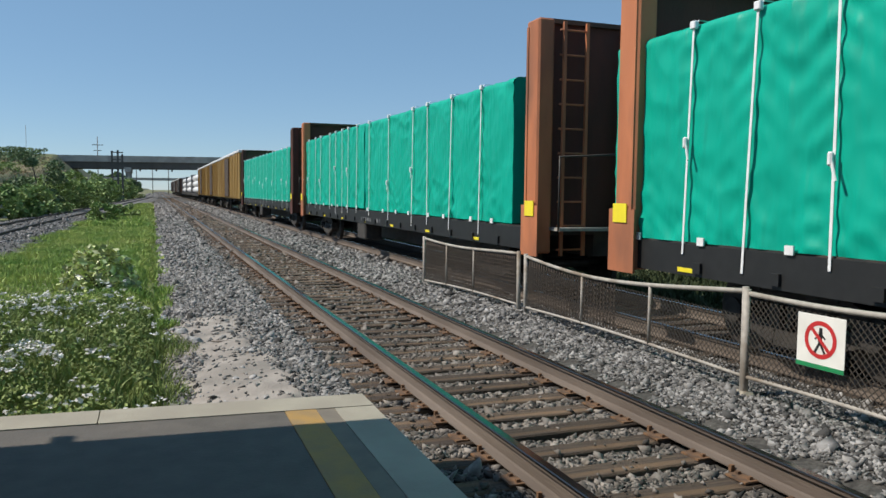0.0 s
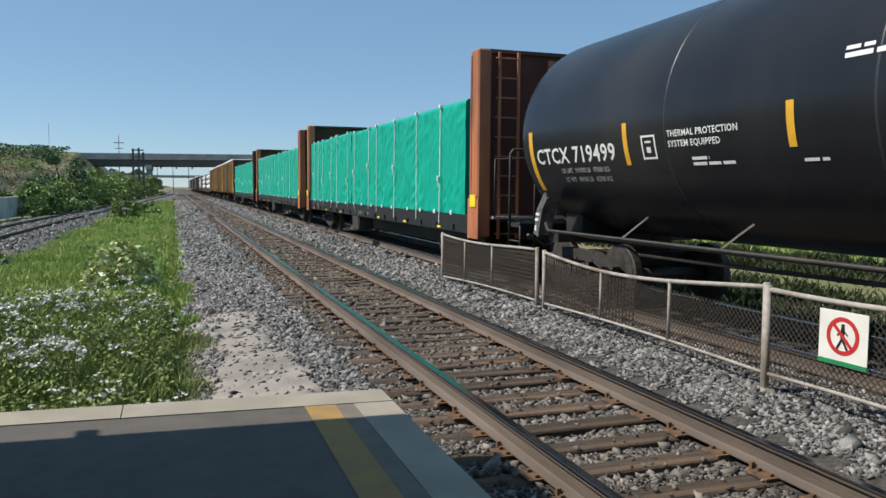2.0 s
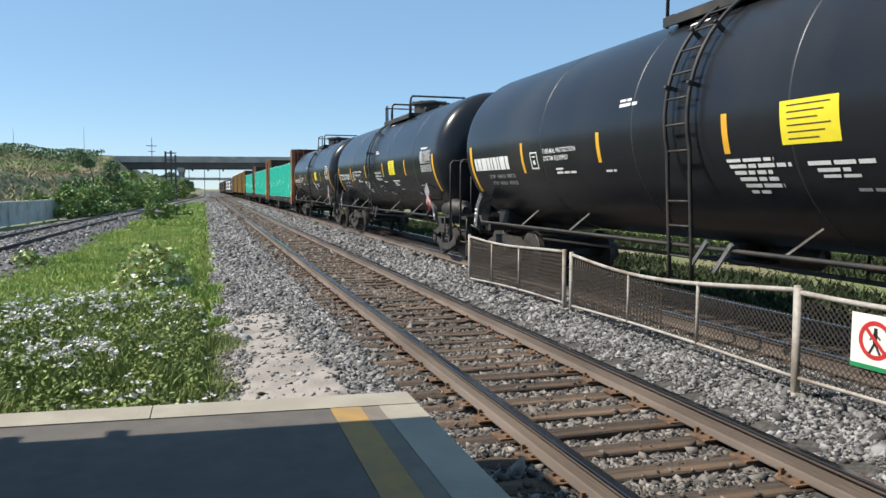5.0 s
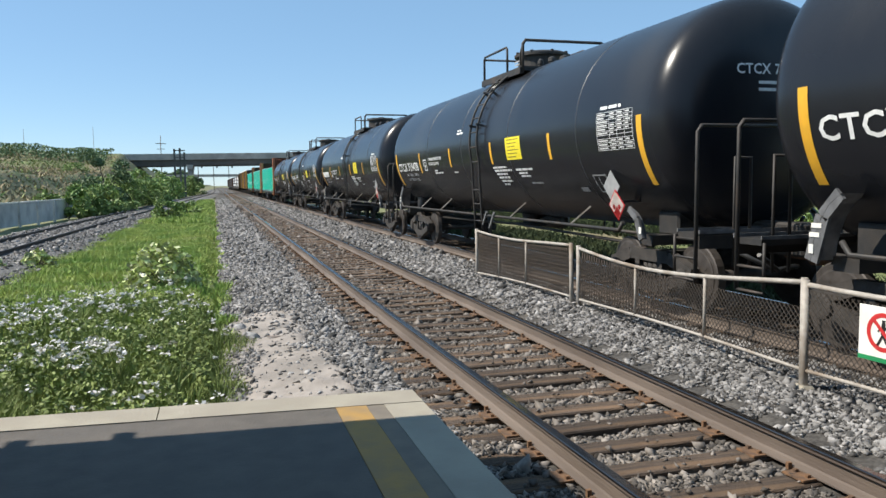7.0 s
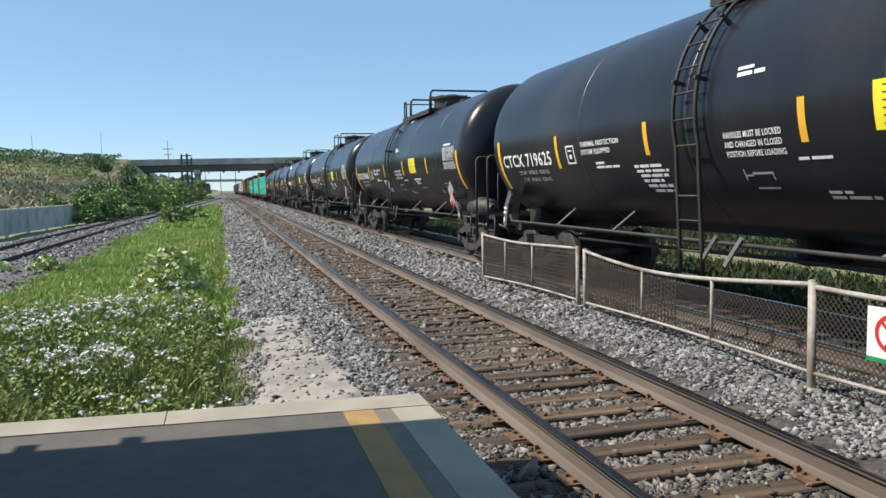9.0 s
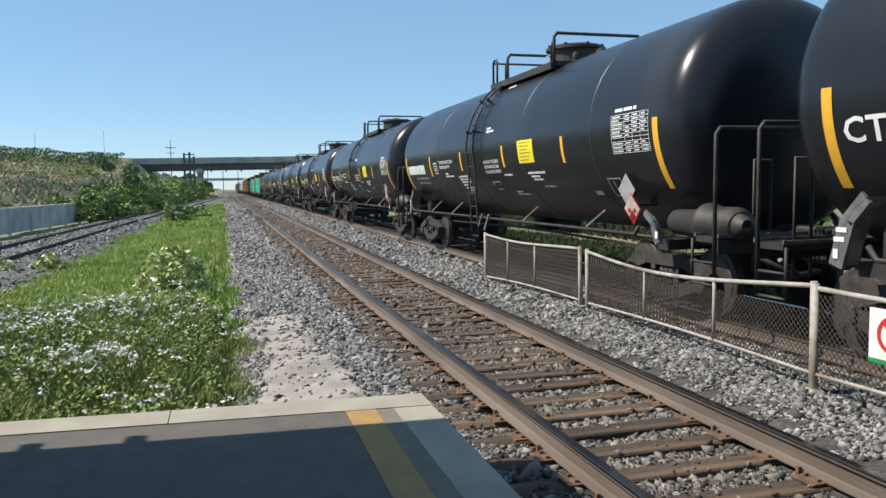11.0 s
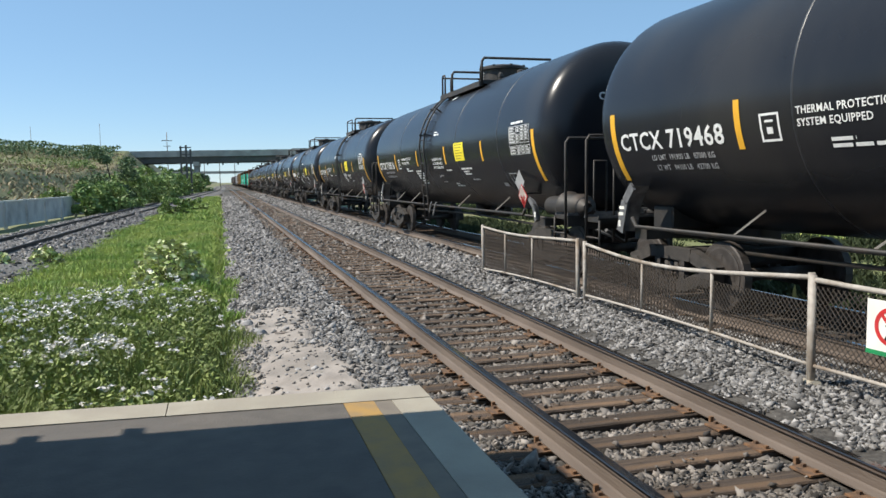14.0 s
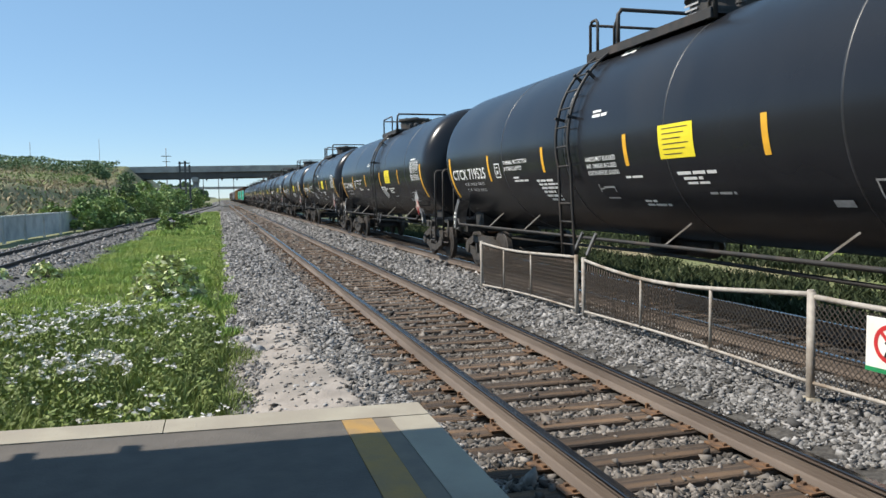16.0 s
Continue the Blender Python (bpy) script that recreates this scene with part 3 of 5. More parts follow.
def chain_link(p, q, z0, z1, pitch=0.055):
    """Diagonal wires in the panel between two posts."""
    s = Shape()
    p, q = Vector((*p, 0)), Vector((*q, 0))
    n = q - p
    length, h = n.length, z1 - z0
    n.normalize()
    k = -h
    while k < length:
        for up in (1, -1):
            a, b = max(k, 0), min(k + h, length)
            if b - a < 0.01:
                continue
            za, zb = (a - k, b - k)
            if up < 0:
                za, zb = h - za, h - zb
            A, B = p + n * a, p + n * b
            s.beam((A.x + 0.004 * up, A.y, z0 + za), (B.x + 0.004 * up, B.y, z0 + zb), 0.006, 0.006)
        k += pitch * 1.41
    return s




def fence_panel(p, q, posts, zt, zb, sag, mesh_dark, mesh_to, label):
    """p, q: end posts (x, y); posts: fractions of inner posts; sag bends the top rail."""
    t = thing("fence_panel", label, "fence", "fence between the tracks")
    P = lambda f: (p[0] + (q[0] - p[0]) * f, p[1] + (q[1] - p[1]) * f)
    top = lambda f: zt[0] + (zt[1] - zt[0]) * f - sag * math.sin(math.pi * f) - 0.02 * math.sin(5 * f)
    bot = lambda f: zb[0] + (zb[1] - zb[0]) * f + 0.03 * math.sin(math.pi * f)
    fr = [i / 14 for i in range(15)]
    part("top_rail", Shape().pipe([(*P(f), top(f)) for f in fr], 0.024, 8), M_GALV, t, "bent galvanised top rail")
    part("bottom_rail", Shape().pipe([(*P(f), bot(f)) for f in fr], 0.018, 8), M_GALV, t)
    for f in posts:
        part("post", Shape().bar((*P(f), bot(f)), (*P(f), top(f)), 0.02, 8), M_GALV, t)
    for i, f in enumerate((0.0, 1.0)):
        part("end_post", Shape().bar((*P(f), -0.3), (P(f)[0] - 0.01, P(f)[1], top(f) + 0.04), 0.032, 10), M_GALV, t)
    z0, z1 = bot(0.5) + 0.0, min(top(0), top(1), top(0.5)) - 0.05
    part("wire_mesh", chain_link(P(0), P(1), z0 - 0.02, z1, 0.043), M_WIRE, t, "dark chain-link mesh")
    if mesh_dark:
        s = Shape()
        n = 60
        for i in range(n):
            f = (i + 0.5) / n
            if f > mesh_to:
                break
            c = P(f)
            w = (Vector((*q, 0)) - Vector((*p, 0))).length / n * mesh_dark
            d = (Vector((*q, 0)) - Vector((*p, 0))).normalized()
            z0, z1 = bot(f) + 0.03, top(f) - 0.03
            s.beam((c[0] + 0.012, c[1] - w / 2, (z0 + z1) / 2), (c[0] + 0.012 + d.x * w, c[1] + d.y * w - w / 2 * 0, (z0 + z1) / 2), 0.004, z1 - z0)
        part("privacy_mesh", s, M_SLAT, t, "brown privacy mesh woven in the wire")
    return t


fence_panel((1.85, 14.15), (2.1, 10.50), (0.28, 0.58), (0.84, 0.80), (0.02, 0.04), 0.03, 0.97, 1.0, "straight chain-link fence panel with brown privacy mesh")
fence_panel((2.08, 10.22), (1.9, 5.49), (0.36, 0.68), (0.80, 0.86), (0.04, 0.10), 0.11, 0.95, 0.52, "dented chain-link fence panel with a sagging top rail")
fence_panel((1.9, 5.47), (1.78, 2.6), (0.62,), (0.86, 0.92), (0.10, 0.12), 0.0, 0.0, 0.0, "chain-link fence panel carrying a warning sign")
part_shape = Shape().box(1.9, 5.49, -0.08, 0.16, 0.18, 0.10, None, 0.03)
footing = tagged(part("post_footing", part_shape, M_CONC), "rough concrete footing of the fence post", "footing")

sign = thing("warning_sign", "white no-walking sign with red ring on the fence", "sign")
sm = pose(1.80, 4.56, 0.59, 0, 0, 2.0)
sign.matrix_basis = sm
part("board", Shape().box(0, 0, 0, 0.006, 0.45, 0.43, None, 0.002), M_WHITE, sign)
part("green_edge", Shape().box(-0.004, 0, -0.195, 0.004, 0.45, 0.035), M_GREENP, sign, "green lower edge")
ring = Shape()
for a in range(40):
    t0, t1 = [2 * math.pi * (a + d) / 40 for d in (0, 1)]
    ring.add([(-0.0055, r * math.cos(t), 0.02 + r * math.sin(t)) for t in (t0, t1) for r in (0.115, 0.15)], [(0, 1, 3, 2)])
ring.beam((-0.007, 0.095, 0.115), (-0.007, -0.095, -0.075), 0.002, 0.028)
part("red_ring", ring, M_RED, sign, "red prohibition ring and slash")
fig = Shape()
fig.box(-0.0045, 0.0, 0.10, 0.002, 0.03, 0.03).beam((-0.0045, 0, 0.085), (-0.0045, 0.004, 0.0), 0.002, 0.036)
fig.beam((-0.0045, 0.004, 0.0), (-0.0045, 0.05, -0.085), 0.002, 0.02).beam((-0.0045, 0.004, 0.0), (-0.0045, -0.045, -0.085), 0.002, 0.02)
fig.beam((-0.0045, 0.0, 0.07), (-0.0045, 0.05, 0.02), 0.002, 0.014).beam((-0.0045, 0.0, 0.07), (-0.0045, -0.045, 0.03), 0.002, 0.014)
part("pictogram", fig, M_BLACKP, sign, "black walking pictogram")

# Ragged dark strip along the foot of the fence, just above the bed.
strip_z = lambda x, y: bed_z(x, y) + 0.006 - 0.10 * np.clip((np.abs(x - 2.1) - 0.22 - 0.10 * fbm(x, y, 2.6, 14)) / 0.12, 0, 1)
sheet("asphalt_strip", np.linspace(1.6, 2.7, 34), np.linspace(2, 15, 260), strip_z, M_DARKSTRIP, "broken dark strip under the fence", "asphalt")


def rock(x, y, r, seed):
    g = random.Random(seed)
    bm = bmesh.new()
    bmesh.ops.create_icosphere(bm, subdivisions=2, radius=r)
    for v in bm.verts:
        v.co *= 1 + 0.45 * noise.noise(v.co / r * 0.9 + Vector((seed, 0, 0)))
        v.co.z *= 0.7
    me = bpy.data.meshes.new("rock")
    bm.to_mesh(me)
    bm.free()
    me.materials.append(M_STONE)
    o = tagged(new("rock", me), "grey lump of rock at the grass edge", "rock", "loose rocks")
    o.matrix_basis = pose(x, y, float(bed_z(np.array([x]), np.array([y]))[0]) + r * 0.35, 0, 0, 40 * seed)


for k, (x, y, r) in enumerate(((-2.74, 11.5, 0.10), (-2.60, 10.6, 0.09), (-2.66, 10.9, 0.06), (-2.85, 11.8, 0.07), (-2.3, 8.3, 0.05))):
    rock(x, y, r, k + 1)
tagged(part("stick", Shape().pipe([(-2.42, 10.3, -0.22), (-2.2, 10.2, -0.215), (-1.95, 10.12, -0.225)], 0.014, 6), M_WOODGREY), "pale dry stick lying on the dirt", "stick")

# ---- overpass ----
overpass = thing("road_overpass", "long grey concrete road overpass across the railway", "bridge", "", "structure")
OY = 184.0
overpass.location.z = -0.4
part("deck", Shape().extrude_y([(-62, 7.6), (60, 8.75), (60, 9.1), (-62, 7.95)], (OY, OY + 13)), M_BRIDGE, overpass)
part("parapet", Shape().extrude_y([(-62, 7.95), (60, 9.1), (60, 10.15), (-62, 8.95)], (OY, OY + 0.35)), M_BRIDGE, overpass, "pale concrete parapet")
part("parapet", Shape().extrude_y([(-62, 7.95), (60, 9.1), (60, 10.15), (-62, 8.95)], (OY + 12.65, OY + 13)), M_BRIDGE, overpass)
for gy in (0.6, 3.6, 6.6, 9.6, 12.0):
    part("girder", Shape().extrude_y([(-30, 6.55), (60, 7.45), (60, 8.75), (-30, 7.9)], (OY + gy, OY + gy + 0.6)), M_BRIDGED, overpass)
for px in (-8.4, 12.5):
    for gy in (1.5, 6.2, 11.0):
        part("column", Shape().bar((px, OY + gy, -1), (px, OY + gy, 6.4), 0.55, 14), M_BRIDGE, overpass)
    part("pier_cap", Shape().box(px, OY + 6.3, 6.45, 1.4, 12.4, 1.0), M_BRIDGE, overpass)
part("abutment", Shape().box(-24, OY + 6.5, 2.2, 8, 12.5, 7.5), M_BRIDGE, overpass)
part("abutment", Shape().box(36, OY + 6.5, 3.5, 14, 12.5, 9), M_BRIDGE, overpass)

far_bridge = thing("far_footbridge", "pale distant bridge with signal masts over the line", "bridge", "", "structure")
part("deck", Shape().box(0, 520, 8.2, 90, 6, 1.6), M_BRIDGE, far_bridge)
for px in (-18, 16):
    part("column", Shape().box(px, 520, 3, 2, 5, 9), M_BRIDGE, far_bridge)
for k_, px in enumerate((-9.5, -3.5, 2.5)):
    g = thing("signal_mast", "tall slim signal mast beyond the overpass", "signal", "far signals")
    part("pole", Shape().bar((px, 330, -0.5), (px, 330, 10.2), 0.14, 8), M_BRIDGED, g)
    part("arm", Shape().beam((px - 0.1, 330, 10.2), (px + 1.8, 330, 10.6), 0.25, 0.25), M_BRIDGED, g)
    part("signal_head", Shape().box(px + 1.4, 329.8, 9.6, 0.6, 0.4, 1.3), M_BLACKP, g)

# ---- utility poles, gantry and barrier ----
gantry = thing("signal_gantry", "old dark timber and steel signal bracket in the bushes", "signal gantry")
for gxp, gh in ((-9.55, 8.1), (-8.66, 8.23), (-7.96, 7.53)):
    part("post", Shape().box(gxp, 140, gh / 2 - 0.5, 0.32, 0.32, gh + 1.0), M_BRIDGED, gantry)
part("crossbar", Shape().box(-8.78, 140, 7.85, 1.9, 0.25, 0.18), M_BRIDGED, gantry)
part("crossbar", Shape().box(-8.78, 140, 6.65, 1.8, 0.25, 0.15), M_BRIDGED, gantry)
for gxp, gy, h, r in ((-30.4, 200, 16.2, 0.07), (-21.6, 300, 20.3, 0.2), (-58, 260, 19.5, 0.10)):
    p = thing("utility_pole", "thin grey pole standing on the skyline", "pole", "skyline poles")
    part("shaft", Shape().bar((gxp, gy, 0), (gxp, gy, h), r, 8, r * 0.6), M_WOODGREY, p)
    if h > 20:
        part("crossarm", Shape().box(gxp, gy, h - 3.0, 3.6, 0.2, 0.25), M_WOODGREY, p)
        part("crossarm", Shape().box(gxp, gy, h - 5.0, 2.6, 0.2, 0.2), M_WOODGREY, p)

barrier = thing("barrier_wall", "grey panelled barrier with posts beside the siding", "barrier")
BA, BB = Vector((-15.4, 12, 0)), Vector((-12.15, 58.5, 0))
nb = 14
for i_ in range(nb):
    a, b = BA.lerp(BB, i_ / nb), BA.lerp(BB, (i_ + 1) / nb)
    part("panel", Shape().beam((a.x, a.y + 0.1, 0.38), (b.x, b.y - 0.1, 0.38), 0.08, 1.2), M_BARRIER, barrier)
    part("post", Shape().box(b.x + 0.07, b.y, 0.35, 0.14, 0.14, 1.35), M_BARRIER, barrier)
part("top_rail", Shape().beam((BA.x, BA.y, 1.02), (BB.x, BB.y, 1.02), 0.16, 0.07), M_WHITE, barrier, "pale top rail")

# ---- plants ----


def leaves(centres, size, flat=0.5, seed=1):
    """Small bent quads at the given centres."""
    g = np.random.default_rng(seed)
    n = len(centres)
    a = g.normal(size=(n, 3))
    a[:, 2] *= flat
    a /= np.linalg.norm(a, axis=1)[:, None]
    b = np.cross(a, g.normal(size=(n, 3)))
    b /= np.linalg.norm(b, axis=1)[:, None] + 1e-9
    s = size * g.uniform(0.6, 1.4, (n, 1))
    v = np.stack([centres - a * s, centres + b * s * 0.55, centres + a * s, centres - b * s * 0.55], 1)
    return v.reshape(-1, 3), np.arange(4 * n).reshape(n, 4)


def shrub(name, x, y, h, r, count, material, label, leaf, seed, group="", trunk=True):
    """A bush or small tree: trunk, limbs, and clumps of leaves with gaps."""
    g = np.random.default_rng(seed)
    z0 = float(ground_z(np.array([x]), np.array([y]))[0])
    t = thing(name, label, "tree" if h > 3 else "bush", group)
    tr = Shape()
    nc = int(10 + 8 * r)
    cl = []
    for k in range(nc):
        a = g.uniform(0, 6.28)
        f = g.uniform(0.12, 1.0)
        rad = r * math.sqrt(g.uniform(0.02, 1)) * (0.6 + 0.6 * math.sin(math.pi * min(f, 0.85)))
        c = np.array((x + rad * math.cos(a), y + rad * math.sin(a), z0 + h * f * (1.0 - 0.35 * (rad / r) ** 2)))
        cl.append((c, r * g.uniform(0.22, 0.42)))
        if k % 2 == 0:
            tr.bar((x, y, z0 + h * 0.12), tuple(c * 0.75 + 0.25 * np.array((x, y, z0 + h * 0.3))), 0.018 * h * 0.35, 5, 0.004 * h)
    tr.bar((x, y, z0 - 0.2), (x + 0.05 * h, y, z0 + h * 0.5), 0.03 * h, 8, 0.012 * h)
    tr.bar((x + 0.05 * h, y, z0 + h * 0.5), (x, y, z0 + h * 0.75), 0.012 * h, 6, 0.004 * h)
    part("trunk", tr, M_BARK, t)
    per = count // nc
    pts = []
    for c, rr in cl:
        d = g.normal(size=(per, 3))
        d /= np.linalg.norm(d, axis=1)[:, None]
        d *= (rr * g.uniform(0.25, 1.0, per) ** 0.5)[:, None] * np.array((1.1, 1.1, 0.75))
        pts.append(c + d)
    pts = np.concatenate(pts)
    pts[:, 2] = np.maximum(pts[:, 2], z0 + 0.05)
    v, f = leaves(pts, leaf, 0.6, seed)
    o = bulk("crown", v, f, material, kind="")
    o.parent = t
    return t


def blades(name, x, y, h, w, material, label, lean=0.35, seed=2):
    g = np.random.default_rng(seed)
    n = len(x)
    z = ground_z(x, y)
    z = np.where(x > -3.1, np.maximum(z, bed_z(x, y)), z) - 0.03
    a = g.uniform(0, 6.28, n)
    d = np.stack([np.cos(a), np.sin(a), 0 * a], 1)
    ln = g.normal(size=(n, 3)) * lean
    ln[:, 2] = 0
    base = np.stack([x, y, z], 1)
    hh, ww = (h * g.uniform(0.5, 1.3, n))[:, None], (w * g.uniform(0.7, 1.3, n))[:, None]
    up = np.array((0, 0, 1.0))
    mid = base + up * hh * 0.55 + ln * hh * 0.35
    tip = base + up * hh * 0.95 + ln * hh
    v = np.stack([base - d * ww, base + d * ww, mid + d * ww * 0.8, mid - d * ww * 0.8, tip], 1).reshape(-1, 3)
    k = np.arange(n)[:, None] * 5
    f = np.concatenate([k + np.array((0, 1, 2)), k + np.array((0, 2, 3)), k + np.array((3, 2, 4))])
    return bulk(name, v, f, material, label, "grass")


def grass_edge(y):
    """East edge of the grass strip."""
    return np.interp(y, (6, 8.8, 11, 17, 25, 46, 80), (-2.95, -2.6, -2.8, -2.95, -3.0, -3.15, -3.3)) + 0.12 * np.sin(y * 1.3) + 0.1 * np.sin(y * 3.1 + 1)


def strip(n, y0, y1, west, seed):
    g = np.random.default_rng(seed)
    y = y0 + (y1 - y0) * g.random(n) ** 1.3
    e = grass_edge(y)
    return e + (west(y) - e) * g.random(n), y


west_far = lambda y: siding_x(y) + 1.9
x, y = strip(52000, 6.3, 14.0, lambda y: -7.5 + 0 * y, 21)
blades("weeds", x, y, np.maximum(0.22 + 0.12 * fbm(x, y, 1.1, 6) + 0.11 * fbm(x, y, 3.0, 16), 0.06) * np.clip((grass_edge(y) - x) / 0.7 + 0.25, 0.25, 1), 0.007, M_WEED, "tall green weeds at the platform's end", 0.4, 22)
x, y = strip(95000, 12.0, 48.0, west_far, 23)
blades("grass", x, y, np.maximum(0.15 + 0.07 * fbm(x, y, 0.6, 8) + 0.04 * fbm(x, y, 2.3, 18), 0.05), 0.010, M_GRASS, "bright green long grass strip", 0.4, 24)
x, y = strip(20000, 45.0, 110.0, west_far, 25)
blades("grass", x, y, 0.26, 0.035, M_GRASS, "bright green grass along the siding", 0.4, 26)
g_ = np.random.default_rng(31)
# Weeds darkened by colour where the train's shade should lie.
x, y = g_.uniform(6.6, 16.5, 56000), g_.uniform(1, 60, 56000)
blades("weeds", x, y, 0.26 + 0.10 * fbm(x, y, 0.8, 58), 0.03, M_VERGESHADE, "green weeds coloured dark to stand for the train's shade", 0.5, 57)
x, y = g_.uniform(16.0, 27, 26000), g_.uniform(2, 70, 26000)
blades("grass", x, y, 0.34 + 0.16 * fbm(x, y, 0.5, 8), 0.035, M_GRASS, "green verge beyond the train", 0.4, 32)
x = g_.uniform(-70, -14.5, 36000)
y = g_.uniform(40, 175, 36000)
k = fbm(x, y, 0.16, 77) + g_.normal(size=len(x)) * 0.35 > 0.6
blades("dry_grass", x[~k], y[~k], 0.34 + 0.2 * fbm(x[~k], y[~k], 0.2, 8), 0.10, M_DRY, "dry brown grass on the bank", 0.8, 33)
blades("grass", x[k], y[k], 0.40 + 0.2 * fbm(x[k], y[k], 0.2, 8), 0.12, M_WEED, "olive green tufts on the bank", 0.8, 34)
# leafy weeds and flowers near the platform
x, y = strip(46000, 6.3, 14.5, lambda y: -7.5 + 0 * y, 41)
clump = fbm(x, y, 4.2, 92) + 0.6 * fbm(x, y, 9.0, 93)
x, y, clump = x[clump > -0.25], y[clump > -0.25], clump[clump > -0.25]
c = np.stack([x, y, ground_z(x, y) + (0.24 + 0.10 * fbm(x, y, 1.1, 6) + 0.10 * clump) * np.clip((grass_edge(y) - x) / 0.7 + 0.3, 0.3, 1) * g_.uniform(0.2, 1.15, len(x))], 1)
v, f = leaves(c, 0.024, 0.9, 42)
bulk("weed_leaves", v, f, M_WEED, "small dark green weed leaves", "weeds")


def flower_spots(cx, cy, rx, ry, n, seed):
    g = np.random.default_rng(seed)
    return g.normal(cx, rx, n), g.normal(cy, ry, n)


fx, fy = [], []
for a in ((-5.6, 12.6, 1.2, 0.5, 150), (-4.0, 13.4, 0.6, 0.8, 50), (-4.5, 8.9, 0.35, 0.35, 60), (-5.4, 9.6, 0.9, 1.0, 40), (-3.6, 7.3, 0.4, 0.2, 22), (-4.1, 11.0, 0.9, 1.5, 40), (-6.2, 11.4, 0.6, 0.5, 70)):
    p = flower_spots(*a, seed=len(fx) + 50)
    fx.append(p[0]), fy.append(p[1])
fx, fy = np.concatenate(fx), np.concatenate(fy)
ok = (fx < grass_edge(fy) - 0.1) & (fy > 6.4)
fx, fy = fx[ok], fy[ok]
fz = ground_z(fx, fy) + 0.34 + 0.12 * fbm(fx, fy, 1.1, 6) + g_.uniform(-0.08, 0.1, len(fx))
pet = np.repeat(np.stack([fx, fy, fz], 1), 10, 0) + g_.normal(size=(len(fx) * 10, 3)) * np.array((0.024, 0.024, 0.012))
v, f = leaves(pet, 0.022, 0.25, 61)
bulk("flowers", v, f, M_PETAL, "clusters of small white wild flowers", "flowers")
blades("flower_stems", fx, fy, fz * 0 + 0.42, 0.004, M_WEED, "thin green flower stems", 0.05, 62)


def leafy_weed(x, y, h, r, n, seed):
    g = np.random.default_rng(seed)
    z0 = float(ground_z(np.array([x]), np.array([y]))[0])
    t = thing("leafy_bush", "low bush with pale yellow-green leaves in the grass", "bush", "leafy bushes")
    st = Shape()
    for k in range(14):
        a = g.uniform(0, 6.28)
        st.bar((x, y, z0), (x + r * 0.7 * math.cos(a), y + r * 0.7 * math.sin(a), z0 + h * g.uniform(0.5, 0.95)), 0.01, 5, 0.004)
    part("stems", st, M_BARK, t)
    d = g.normal(size=(n, 3))
    d /= np.linalg.norm(d, axis=1)[:, None]
    d *= g.uniform(0.5, 1.0, n)[:, None] ** 0.5
    c = np.array((x, y, z0)) + np.stack([d[:, 0] * r, d[:, 1] * r, np.abs(d[:, 2]) * h], 1)
    v, f = leaves(c, 0.08, 0.5, seed)
    o = bulk("foliage", v, f, M_LEAFY, kind="")
    o.parent = t


leafy_weed(-4.15, 16.9, 0.95, 0.78, 900, 71)
leafy_weed(-7.6, 22.4, 0.5, 0.5, 260, 72)
leafy_weed(-8.3, 21.0, 0.45, 0.35, 180, 73)

tall = "leafy green tree at the foot of the bank"
shrub("tree", -12.0, 68, 5.2, 2.2, 9000, M_LEAFD, tall, 0.11, 81, "bank trees")
for k, (yy, hh, rr) in enumerate(((55, 2.1, 1.4), (60, 2.5, 1.6), (66, 2.3, 1.7), (72, 3.2, 2.0), (79, 3.0, 1.9))):
    shrub("bush", float(siding_x(yy)) - 2.5 - 0.4 * (k % 2), yy, hh, rr, 3600, M_LEAF, "dense green bush beside the siding", 0.12, 82 + k, "bank trees")
shrub("bush", -6.0, 52, 1.3, 0.9, 1500, M_LEAF, "low green bush in the grass strip", 0.09, 86, "bank trees")
shrub("bush", -5.1, 58, 1.1, 0.8, 1300, M_LEAF, "low green bush in the grass strip", 0.09, 87, "bank trees")
r1 = random.Random(5)
for k in range(16):
    yy = 86 + k * 6.0
    xx = float(siding_x(yy)) - 2.6 - r1.uniform(0, 3.5)
    shrub("bush", xx, yy, r1.uniform(2.4, 4.2), r1.uniform(1.6, 2.4), 2200, M_LEAF, "green bush along the far siding", 0.17, 100 + k, "far bushes")
for k in range(11):
    shrub("bush", -16.5 - r1.uniform(0, 20), 50 + k * 9, r1.uniform(0.7, 1.5), r1.uniform(1.0, 2.2), 1000, M_LEAF, "low scrub bush on the dry bank", 0.12, 130 + k, "bank scrub")
for k in range(9):
    shrub("bush", 17 + r1.uniform(0, 5), 9 + k * 5.5, r1.uniform(0.7, 1.3), r1.uniform(0.9, 1.6), 900, M_LEAF, "green bush on the verge beyond the train", 0.10, 150 + k, "verge bushes")


def far_wood(name, x0, x1, y, h, n, seed, label):
    """A distant belt of trees as one mass of leaf clumps with an uneven top."""
    g = np.random.default_rng(seed)
    x = g.uniform(x0, x1, n)
    yy = y + g.uniform(0, 18, n)
    top = h * (0.72 + 0.3 * fbm(x, 0 * x, 0.16, seed) + 0.12 * fbm(x, 0 * x, 0.7, seed + 1))
    z = ground_z(x, yy) + top * g.random(n) ** 0.6
    v, f = leaves(np.stack([x, yy, z], 1), 0.14 + h * 0.08, 0.6, seed)
    bulk(name, v, f, M_LEAFD, label, "trees")


